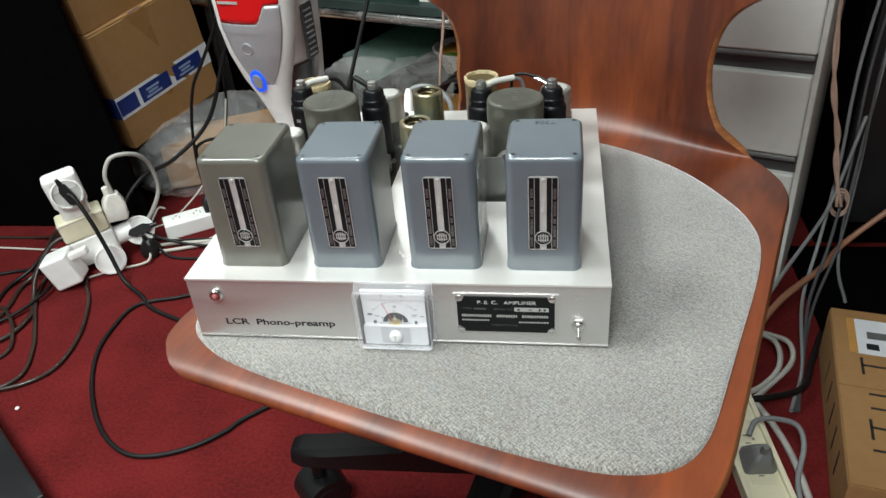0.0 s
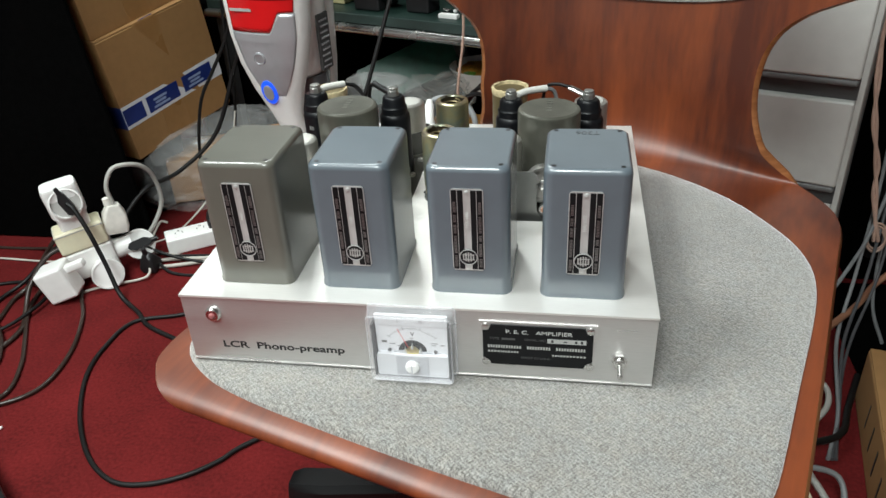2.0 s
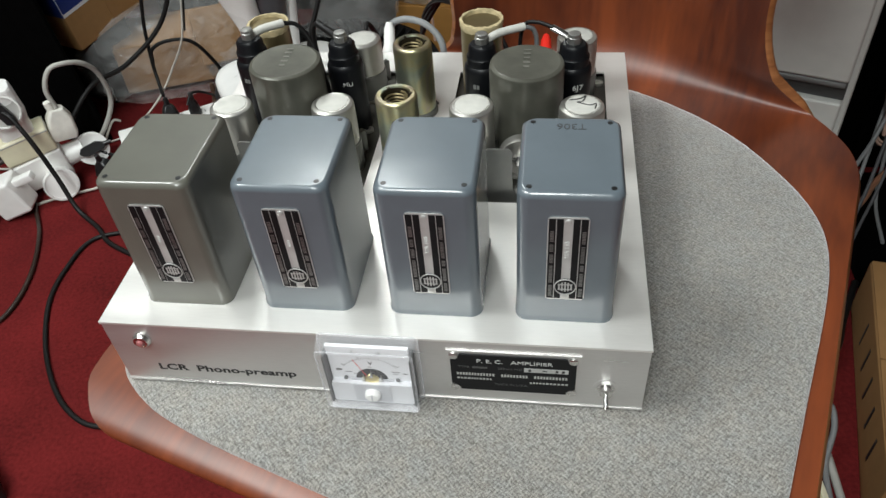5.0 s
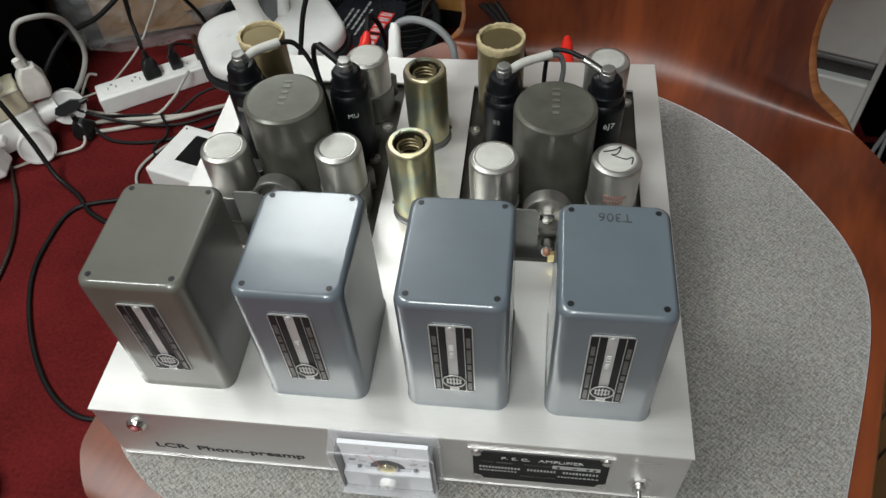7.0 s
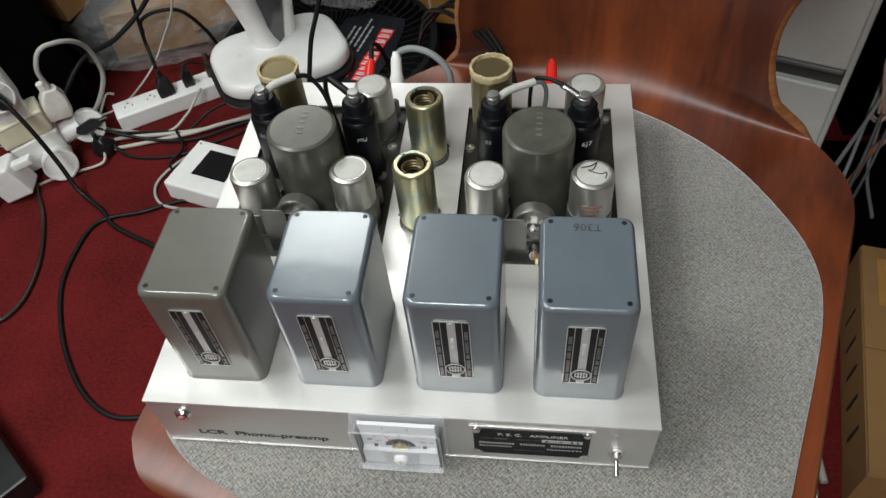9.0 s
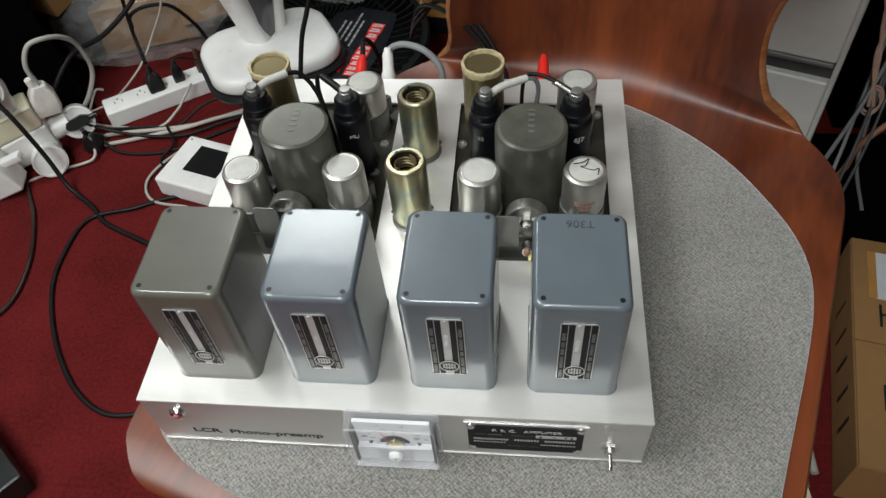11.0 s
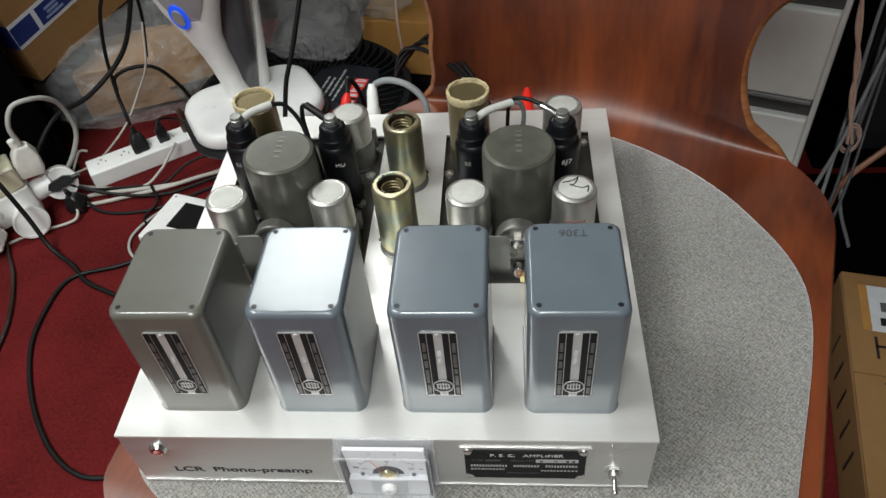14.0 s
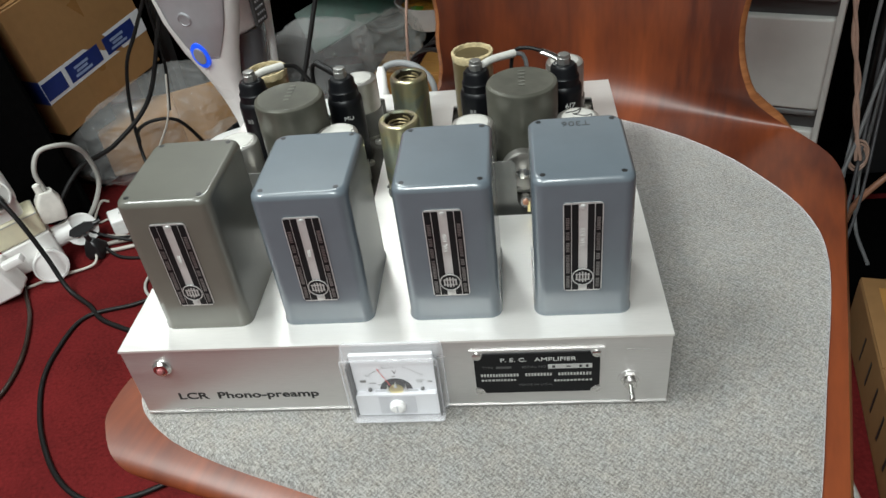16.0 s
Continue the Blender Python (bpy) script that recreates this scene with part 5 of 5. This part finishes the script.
def food_bowl():
    c = thing("food_bowl", "white disposable bowl of fried noodles in dark bag", "bowl", at(.112, 1.375, .2455))
    part("bowl", lathe([(.055, 0), (.060, .002), (.088, .060), (.090, .061), (.0905, .063), (.086, .063), (.082, .052), (.078, .046)], 36), WHITE, c, "white plastic bowl")
    food = bmesh.new()
    bmesh.ops.create_icosphere(food, subdivisions=4, radius=1)
    for v in food.verts:
        f = 1 + .22 * noise.fractal(v.co * 3.5, 1.0, 2.0, 3)
        v.co = Vector((v.co.x * .07 * f, v.co.y * .07 * f, max(.035, .045 + v.co.z * .022 * f)))
    part("noodles", food, FOOD, c, "orange-yellow fried noodles", angle=180)
    part("leaf_garnish", lathe([(.018, .052), (.020, .056), (.010, .060)], 10, -.03, -.04), GREEN_LEAF, c)


food_bowl()

# ---- bench with rail and equipment ----
BENCH = at(-.25, 1.335, 0) @ Matrix.Rotation(radians(-21.7), 4, "Z")
bn = thing("work_bench", "low bench with dark green top and polished front rail", "bench", BENCH)
part("bench_top", block(-.45, .80, .012, .42, .434, .452, .003), GREEN, bn, "dark green bench top")
part("edge_strip", block(-.45, .80, .004, .0118, .430, .452, .002), GREEN_EDGE, bn)
part("rail", sweep([(-.45, 0, .418), (.80, 0, .418)], .0115, 16, 2, soft=False), SILVER, bn, "polished steel front rail")
for x in (-.44, .78):
    part("leg", block(x - .012, x + .012, .03, .054, 0, .434), DARK_GREY, bn)
    part("leg", block(x - .012, x + .012, .38, .404, 0, .434), DARK_GREY, bn)


def bench_transformer(x, y, w, d, h, label):
    tr = thing("bench_transformer", label, "transformer", BENCH @ at(x, y, .452), "transformers on the bench")
    part("core", block(-w / 2, w / 2, -d / 2, d / 2, 0, h, .006, 3), BLACK, tr)
    part("bell_cover", lathe([(.40 * h, 0), (.40 * h, .02), (.33 * h, .035), (.15 * h, .04)], 28, m=at(w / 2 - .003, 0, h * .52) @ Matrix.Rotation(radians(90), 4, "Y")), BLACK, tr)
    for sy in (-1, 1):
        part("bolt", lathe([(.005, 0), (.005, .006)], 6, m=at(sy * (w / 2 - .008), -d / 2, h * .85) @ Matrix.Rotation(radians(90), 4, "X")), SILVER, tr)


bench_transformer(.065, .085, .075, .09, .125, "black laminated power transformer on the bench")
bench_transformer(.200, .105, .065, .09, .115, "black power transformer beside another on the bench")
sm = thing("small_transformer", "small open-frame transformer with a yellow label", "transformer", BENCH @ at(-.055, .12, .452))
part("core", block(-.038, .038, -.03, .03, .028, .105, .003), DARK_GREY, sm)
part("frame", block(-.042, .042, -.034, .034, .018, .030, .002), SILVER, sm)
part("coil", block(-.024, .024, -.042, .042, .0, .0195, .004), YELLOW, sm, "yellow-taped coil")
part("label", block(-.034, -.012, -.0312, -.0300, .045, .085), YELLOW, sm)
pcb = thing("circuit_board", "bare circuit board with parts on the bench", "circuit board", BENCH @ at(.300, .075, .452))
part("board", block(-.045, .065, -.002, .002, 0, .085, .001), GREEN, pcb)
rnd = random.Random(8)
for k in range(12):
    x, z = rnd.uniform(-.038, .058), rnd.uniform(.01, .075)
    part("component", block(x - .004, x + .004, -.010, -.002, z - .003, z + .003, .001), rnd.choice((RED, SILVER, BLACK, WHITE)), pcb)
part("terminal_block", block(-.03, .02, -.035, -.018, 0, .010, .002), WHITE, pcb)
solid("green_sheet", block(-.02, .24, -.004, .004, 0, .11, .002), EMERALD, "dark green folder slanting under the bench", "folder", at(-.17, 1.36, .205) @ Matrix.Rotation(radians(12), 4, "Z") @ Matrix.Rotation(radians(-22), 4, "Y") @ Matrix.Rotation(radians(-35), 4, "X"))
solid("coiled_hose", sweep([(.07 * math.cos(a) * (1 - .02 * a / 6), .03 * math.sin(a), .06 * math.sin(a) + .002 * a) for a in np.linspace(0, 18, 60)], .009, 10, 1, soft=False), MID_GREY, "coiled dull grey hose under the bench", "hose", at(-.02, 1.50, .25))


# ---- sockets and adapters on the carpet ----
def extension(name, m, length, width, height, material, count, label):
    c = thing(name, label, "power strip", m)
    part("housing", block(0, length, -width, 0, 0, height, .004, 3), material, c)
    step = length / (count + .3)
    for k in range(count):
        cx = step * (k + .65)
        s = part("socket_face", block(cx - step * .40, cx + step * .40, -width * .82, -width * .18, height, height + .0012, .0004), material, c)
        for dx, dy, w, h in ((-.008, 0, .0022, .008), (.008, 0, .0022, .008), (0, .010, .005, .004)):
            part("slot", block(cx + dx - w / 2, cx + dx + w / 2, -width / 2 + dy - h / 2, -width / 2 + dy + h / 2, height + .0012, height + .0016), SLOT_GREY, s)
    return c


STRIP = at(-.618, .948, 0) @ Matrix.Rotation(radians(33.5), 4, "Z")
extension("power_strip", STRIP, .265, .058, .040, WHITE, 5, "white extension socket with plugs on the carpet")
CS = at(.661, .418, 0) @ Matrix.Rotation(radians(-84), 4, "Z")
cream = extension("power_strip", CS, .27, .060, .028, CREAM, 4, "cream extension socket lying beside the chair")
part("side_rail", block(0, .27, -.004, .004, .027, .036, .002), CREAM, cream)
part("side_rail", block(0, .27, -.064, -.056, .027, .036, .002), CREAM, cream)


def mains_plug(m, material, label, w=.030):
    p = thing("mains_plug", label, "plug", m, "mains plugs")
    part("body", stack([(w, w * 1.1, .006, 0), (w * 1.05, w * 1.15, .007, .012), (w * .8, w * .7, .006, .030), (w * .4, w * .4, .004, .042)], 4), material, p, angle=60)
    part("strain_relief", lathe([(.0055, .040), (.0060, .046), (.0045, .058)], 12), material, p)
    return p


mains_plug(STRIP @ at(.118, -.028, .041), BLACK, "black mains plug in the extension socket", .034)
mains_plug(STRIP @ at(.170, -.026, .041) @ Matrix.Rotation(radians(12), 4, "X"), BLACK, "black mains plug in the extension socket", .024)
mains_plug(STRIP @ at(.222, -.024, .041), BROWN_PLUG, "brown mains plug in the extension socket", .018)
mains_plug(CS @ at(.150, -.030, .030) @ Matrix.Rotation(radians(20), 4, "Y"), MID_GREY, "grey mains plug in the cream socket", .040)

# stacked adapters: each is a thing, resting on the next
TOWER = at(-.713, .804, .054) @ Matrix.Rotation(radians(38), 4, "Z") @ Matrix.Rotation(radians(-6), 4, "Y")
FACE = Matrix.Rotation(radians(66), 4, "X")
a = thing("tee_adapter", "white three-way mains adapter lying on the carpet", "adapter", TOWER, "mains adapters")
part("body", block(-.048, .050, -.030, .030, -.034, .034, .006, 3), WHITE, a)
part("arm", lathe([(.023, .0), (.022, .036), (.024, .044)], 28, m=at(.044, 0, -.003) @ Matrix.Rotation(radians(90), 4, "Y")), WHITE, a)
part("arm_cup", lathe([(.020, -.050), (.031, -.040), (.034, -.006), (.034, .002)], 32, m=at(.102, -.012, -.006) @ FACE), WHITE, a)
part("socket_ring", lathe([(.034, 0), (.034, .003), (.0300, .004), (.0290, -.006)], 32, m=at(.102, -.012, -.006) @ FACE), WHITE, a)
part("socket_well", lathe([(.0296, -.004), (.0290, -.0035)], 28, m=at(.102, -.012, -.006) @ FACE), SHADOW_WHITE, a)
part("arm_cup", lathe([(.020, -.050), (.030, -.035), (.034, -.006), (.034, .002)], 32, m=at(.018, -.066, -.020) @ Matrix.Rotation(radians(74), 4, "X")), WHITE, a)
part("socket_ring", lathe([(.034, 0), (.034, .003), (.0300, .004), (.0290, -.006)], 32, m=at(.018, -.066, -.020) @ Matrix.Rotation(radians(74), 4, "X")), WHITE, a)
part("socket_well", lathe([(.0296, -.004), (.0290, -.0035)], 28, m=at(.018, -.066, -.020) @ Matrix.Rotation(radians(74), 4, "X")), SHADOW_WHITE, a)
part("pin_hole", lathe([(.008, -.0034), (.0078, -.0030)], 16, 0, -.012, m=at(.018, -.066, -.020) @ Matrix.Rotation(radians(74), 4, "X")), INK, a)
b2 = thing("cream_adapter", "yellowed cream mains adapter stacked on a white one", "adapter", TOWER @ at(-.002, 0, .0345), "mains adapters")
part("body", block(-.050, .050, -.030, .030, 0, .053, .006, 3), CREAM, b2)
part("seam", block(-.0505, .0505, -.0305, .0305, .046, .048), SHADOW_WHITE, b2)
c2 = thing("tee_adapter", "white mains adapter on top of the stack", "adapter", TOWER @ at(-.002, 0, .088), "mains adapters")
part("body", stack([(.062, .050, .010, 0), (.062, .050, .010, .026), (.072, .056, .012, .034), (.074, .058, .014, .092), (.070, .054, .014, .098)], 4), WHITE, c2, angle=60)
part("socket_ring", lathe([(.033, 0), (.033, .008), (.0300, .009), (.0290, .002)], 32, m=at(.002, -.027, .062) @ Matrix.Rotation(radians(78), 4, "X")), WHITE, c2)
part("socket_well", lathe([(.0296, .003), (.0290, .0035)], 28, m=at(.002, -.027, .062) @ Matrix.Rotation(radians(78), 4, "X")), SHADOW_WHITE, c2)


def flat_plug(m, label):
    """A flat moulded plug seen end on: a bar with pointed ends and its cord's collar."""
    p = thing("mains_plug", label, "plug", m, "mains plugs")
    part("body", prism([(-.027, 0), (-.020, .010), (.012, .012), (.024, .006), (.027, 0), (.022, -.008), (-.012, -.011), (-.022, -.007)], 0, .018), BLACK, p)
    part("strain_relief", lathe([(.006, 0), (.005, .012), (.004, .020)], 12, m=at(.020, 0, .012) @ Matrix.Rotation(radians(80), 4, "Y")), BLACK, p)


flat_plug(TOWER @ at(.002, -.028, .150) @ Matrix.Rotation(radians(78), 4, "X") @ Matrix.Rotation(radians(102), 4, "Z"), "flat black mains plug in the topmost adapter")
flat_plug(TOWER @ at(.102, -.012, -.006) @ FACE @ at(0, 0, -.003), "flat black mains plug in a white adapter")
mains_plug(at(-.600, .842, .008) @ Matrix.Rotation(radians(15), 4, "X"), BLACK, "black mains plug lying against the adapters", .036)
grub = thing("mains_plug", "off-white grubby mains plug in the cream adapter", "plug", TOWER @ at(.050, 0, .062), "mains plugs")
part("body", stack([(.048, .036, .006, -.024), (.054, .040, .008, -.010), (.048, .036, .008, .020), (.026, .026, .006, .040)], 4), CREAM_WHITE, grub, m=at(.024, 0, 0) @ Matrix.Rotation(radians(12), 4, "Y"), angle=60)
part("strain_relief", lathe([(.0095, .030), (.0085, .040), (.0075, .058)], 12, .024, 0), CREAM_WHITE, grub)
w = thing("power_adapter", "white square wall-plug power adapter on the carpet", "adapter", at(-.725, .716, 0) @ Matrix.Rotation(radians(14), 4, "Z") @ Matrix.Rotation(radians(-18), 4, "Y"), "mains adapters")
part("body", block(-.030, .034, -.028, .028, .010, .086, .007, 3), WHITE, w)
part("plug_arm", block(.030, .075, -.010, .010, .060, .076, .004, 2), WHITE, w)

box = thing("socket_box", "white plastic wall box with a square black opening", "box", at(-.417, .712, 0) @ Matrix.Rotation(radians(-17), 4, "Z"))
part("box_body", block(0, .135, 0, .130, 0, .046, .006, 3), WHITE, box)
part("opening", block(.042, .120, .038, .108, .0455, .0466), LABEL_BLACK, box, "square black opening")
part("screw", lathe([(.0022, .046), (.0020, .047)], 10, .012, .118), GREYINK, box)

# ---- cables ----
FLOORC = "cables on the carpet"
LABELS = "black mains cable on the red carpet"
cable("mains_cable", [(-.457, .67, .0042), (-.539, .639, .0042), (-.554, .555, .0042), (-.542, .471, .0042), (-.493, .37, .0042), (-.426, .284, .0042), (-.36, .239, .0042), (-.302, .238, .0042),
                      (-.246, .262, .0042), (-.204, .298, .0042), (-.177, .334, .0042), (-.08, .42, .0042)], .0042, RUBBER, "black mains cable in a wide loop on the carpet", group=FLOORC)
cable("mains_cable", [(-.457, .67, .0042), (-.39, .70, .0042), (-.33, .70, .0042), (-.25, .66, .0042), (-.1, .6, .0042)], .0042, RUBBER, LABELS, group=FLOORC)
cable("mains_cable", [(-.698, .762, .208), (-.680, .756, .196), (-.655, .745, .15), (-.630, .732, .08), (-.600, .708, .02), (-.545, .672, .005), (-.497, .628, .0045), (-.392, .578, .0045), (-.25, .5, .0045)], .0048, RUBBER, "thick black mains cable leaving the adapter stack", group=FLOORC)
cable("mains_cable", [(-.30, 1.11, 1.15), (-.35, 1.10, .80), (-.40, 1.09, .56), (-.426, 1.085, .47), (-.470, 1.07, .39), (-.505, 1.06, .33), (-.530, 1.055, .24), (-.540, 1.05, .15), (-.530, 1.03, .11), (-.512, 1.0, .098)], .0040, RUBBER, "black mains cable rising from the extension socket", group=FLOORC)
cable("mains_cable", [(-.24, 1.14, 1.15), (-.28, 1.13, .85), (-.33, 1.12, .66), (-.375, 1.10, .52), (-.395, 1.08, .45), (-.426, 1.08, .385), (-.483, 1.05, .25), (-.567, 1.0, .175), (-.651, .98, .137), (-.690, .93, .09), (-.705, .92, .046), (-.70, .90, .006)], .0050, RUBBER, "thick black cable hanging beside the boxes", group=FLOORC)
cable("mains_cable", [(-.538, 1.05, .15), (-.530, 1.05, .181), (-.495, 1.06, .196), (-.451, 1.08, .184), (-.422, 1.1, .124), (-.405, 1.12, .05), (-.36, 1.14, .005)], .0040, RUBBER, "black cable arching over the carpet", group=FLOORC)
cable("mains_cable", [(-.455, .985, .085), (-.448, 1.01, .10), (-.42, 1.03, .085), (-.37, 1.03, .06), (-.33, 1.05, .03)], .0028, RUBBER, "thin black cable from a small plug", group=FLOORC)
cable("loop_cable", [(-.655, .848, .165), (-.660, .850, .205), (-.648, .868, .238), (-.625, .89, .240), (-.608, .92, .222), (-.606, .95, .180), (-.607, .955, .115), (-.631, .93, .060), (-.677, .92, .012)], .0050, CABLE_LIGHT, "thick pale grey cable looping upwards", group=FLOORC)
WL = "dirty white cable on the red carpet"
cable("white_cable", [(-.612, .858, .006), (-.578, .878, .006), (-.484, .893, .006), (-.401, .911, .006), (-.323, .950, .006), (-.22, 1.0, .006)], .0045, CABLE_WHITE, WL, group=FLOORC)
cable("white_cable", [(-.60, .841, .006), (-.534, .860, .006), (-.421, .893, .012), (-.344, .93, .012), (-.2, .99, .006)], .0045, CABLE_WHITE, WL, group=FLOORC)
cable("white_cable", [(-.650, .915, .005), (-.594, .903, .005), (-.487, .900, .006), (-.443, .925, .03), (-.425, .955, .05), (-.420, .985, .055)], .0030, CABLE_WHITE, WL, group=FLOORC)
cable("mains_cable", [(-.600, .858, .02), (-.538, .824, .004), (-.436, .831, .004), (-.343, .888, .004), (-.28, .93, .004)], .0036, RUBBER, LABELS, group=FLOORC)
cable("mains_cable", [(-.59, .895, .005), (-.50, .899, .008), (-.44, .905, .008), (-.39, .945, .030), (-.335, .975, .030), (-.26, .98, .006)], .0030, RUBBER, LABELS, group=FLOORC)
cable("white_cable", [(-.43, 1.06, .30), (-.452, 1.05, .21), (-.496, 1.05, .139), (-.535, 1.02, .08), (-.60, .99, .02), (-.64, .965, .004), (-.70, .93, .004)], .0022, CABLE_WHITE, "thin white twisted wire", group=FLOORC)
cable("white_cable", [(-.649, .919, .01), (-.628, .934, .05), (-.622, .955, .062), (-.612, .965, .055)], .0026, CABLE_WHITE, "short pale wire bent upwards", group=FLOORC)
BR = "brown see-through speaker cable on the carpet"
cable("speaker_cable", [(-1.15, .91, .004), (-1.045, .904, .004), (-.952, .904, .004), (-.858, .885, .02), (-.80, .85, .03)], .0035, CABLE_TAUPE, BR, group=FLOORC)
cable("speaker_cable", [(-.746, .761, .13), (-.790, .758, .08), (-.83, .73, .02), (-.848, .69, .005), (-.831, .609, .005), (-.84, .52, .005)], .0048, CABLE_TAUPE, BR, group=FLOORC)
cable("speaker_cable", [(-.76, .79, .05), (-.804, .75, .012), (-.800, .69, .005), (-.774, .632, .005), (-.730, .56, .005), (-.69, .491, .005), (-.665, .412, .005), (-.70, .36, .005)], .0042, CABLE_TAUPE, BR, group=FLOORC)
cable("speaker_cable", [(-.72, .75, .012), (-.697, .71, .005), (-.653, .64, .005), (-.613, .532, .005), (-.609, .433, .005), (-.664, .379, .005), (-.76, .36, .005)], .0042, CABLE_TAUPE, BR, group=FLOORC)
cable("speaker_cable", [(-.93, .62, .004), (-.85, .62, .004), (-.80, .58, .009), (-.76, .53, .009), (-.74, .47, .004), (-.80, .41, .004)], .0042, CABLE_TAUPE, BR, group=FLOORC)
cable("speaker_cable", [(-.95, .74, .004), (-.88, .76, .005), (-.82, .74, .014), (-.77, .70, .014), (-.79, .60, .010), (-.86, .53, .004)], .0040, RUBBER, LABELS, group=FLOORC)
cable("cord", [(-.726, .723, .004), (-.67, .763, .004), (-.605, .791, .006), (-.588, .806, .012), (-.60, .835, .02)], .0030, CABLE_WHITE, "twisted pale cord lying on the carpet", group=FLOORC)

cable("white_cable", [(-.35, .675, .005), (-.425, .690, .005), (-.455, .74, .005), (-.435, .80, .005), (-.38, .865, .005)], .0030, CABLE_LIGHT, "pale grey cable curling round the socket box", group=FLOORC)
cable("mains_cable", [(-.615, .862, .050), (-.57, .868, .025), (-.49, .868, .010), (-.41, .875, .010), (-.33, .92, .010), (-.24, .97, .006)], .0036, RUBBER, LABELS, group=FLOORC)
cable("mains_cable", [(-.46, .895, .016), (-.43, .845, .012), (-.445, .80, .006), (-.40, .765, .006), (-.33, .775, .006), (-.26, .79, .006)], .0030, RUBBER, LABELS, group=FLOORC)

cable("speaker_cable", [(-.735, .775, .10), (-.775, .745, .085), (-.800, .700, .04), (-.790, .650, .006), (-.760, .590, .006), (-.770, .520, .006), (-.830, .470, .006)], .0052, CABLE_TAUPE, BR, group=FLOORC)
cable("mains_cable", [(-.745, .800, .10), (-.800, .790, .07), (-.850, .745, .02), (-.880, .690, .005), (-.870, .600, .005), (-.930, .540, .005)], .0044, RUBBER, LABELS, group=FLOORC)
cable("white_cable", [(-1.10, .860, .004), (-.98, .855, .004), (-.88, .850, .004), (-.80, .840, .012)], .0026, CABLE_WHITE, WL, group=FLOORC)
cable("mains_cable", [(-.36, 1.16, 1.15), (-.40, 1.15, .80), (-.44, 1.14, .60), (-.452, 1.13, .45), (-.455, 1.12, .30), (-.470, 1.10, .20)], .0036, RUBBER, "black cable hanging between the boxes and the vacuum", group=FLOORC)

# hanging bundle beside the cabinet
HB = "cables hanging beside the cabinet"
GL = "grey cable hanging beside the drawer cabinet"
cable("hanging_cable", [(.85, .86, 1.1), (.834, .85, .70), (.830, .85, .56), (.829, .83, .454), (.844, .82, .378), (.858, .82, .305), (.870, .81, .25), (.882, .80, .16)], .0032, CABLE_PINK, "pale brown twin wire twisting beside the cabinet", group=HB)
cable("hanging_cable", [(.855, .865, 1.1), (.840, .855, .70), (.825, .845, .56), (.836, .835, .454), (.838, .82, .378), (.864, .82, .305), (.864, .81, .25), (.890, .80, .16)], .0032, CABLE_PINK, "pale brown twin wire twisting beside the cabinet", group=HB)
for k, (r, dx) in enumerate(((.0034, .020), (.0032, .040), (.0028, .058))):
    cable("hanging_cable", [(.93 + dx, .895, 1.2), (.90 + dx, .89, .70), (.878 + dx, .885, .42), (.869 + dx, .85, .225), (.830 + dx, .76, .105), (.795 + dx * .6, .66, .035), (.762 + dx * .5, .50 + .03 * k, .006), (.725 + dx * .3, .40, .006)], r, (CABLE_GREY, CABLE_DARK)[k != 0], GL, group=HB)
cable("hanging_cable", [(.96, .89, 1.1), (.940, .885, .5), (.934, .88, .14), (.925, .85, .055), (.915, .80, .008), (.90, .70, .006)], .0034, CABLE_GREY, GL, group=HB)
cable("hanging_cable", [(.92, .86, .32), (.873, .80, .182), (.834, .75, .139), (.761, .65, .110), (.70, .58, .06), (.62, .52, .01)], .0036, CABLE_GREY, "grey cable slanting under the chair", group=HB)
cable("hanging_cable", [(1.12, 1.0 - .12, .22), (.938, .84, .062), (.863, .75, .052), (.744, .60, .075), (.66, .50, .03)], .0060, CABLE_BROWN, "copper-coloured twin speaker cable slanting to the floor", group=HB, flat=.6)
cable("coil_wire", [(.892 + .016 * math.cos(x), .815 + .006 * math.sin(x), .150 + .022 * math.sin(x) + .001 * x) for x in np.linspace(0, 15, 40)], .0022, CABLE_PINK, "small coil of pale brown wire", group=HB)
cable("floor_cable", [(.66, .62, .006), (.733, .577, .02), (.758, .541, .03), (.752, .50, .02), (.707, .455, .006), (.67, .42, .006), (.62, .40, .006)], .0048, CABLE_LIGHT, "off-white cable curling on the carpet", group=HB)
cable("floor_cable", [(.64, .60, .006), (.700, .585, .02), (.735, .545, .03), (.730, .49, .02), (.690, .450, .006), (.64, .43, .006)], .0048, CABLE_LIGHT, "off-white cable curling on the carpet", group=HB)
cable("floor_cable", [(.64, .46, .006), (.676, .409, .012), (.702, .345, .006), (.712, .28, .006), (.715, .20, .006)], .0055, CABLE_LIGHT, "off-white cable beside the cream socket", group=HB)
cable("floor_cable", [(.640, .30, .05), (.652, .318, .062), (.680, .325, .062), (.715, .324, .050), (.722, .30, .03), (.705, .25, .008), (.70, .18, .006)], .0042, CABLE_GREY, "grey cable arching out of the cream socket", group=HB)
cable("floor_cable", [(.60, .39, .03), (.636, .395, .030), (.698, .405, .03), (.758, .442, .02), (.79, .513, .012), (.83, .60, .008)], .0055, RUBBER, "black cable crossing the other cables", group=HB)
cable("pale_wire", [(.10, 1.10, .60), (.098, 1.10, .46), (.085, 1.09, .36), (.080, 1.08, .27), (.085, 1.07, .19)], .0030, CABLE_PINK, "pale pink wire hanging behind the chair", group=HB)
solid("paper_scrap", lump(.004, .004, .002, .3, 3, 2, 2), WHITE, "tiny white scrap on the carpet", "scrap", at(-.62, .33, 0))
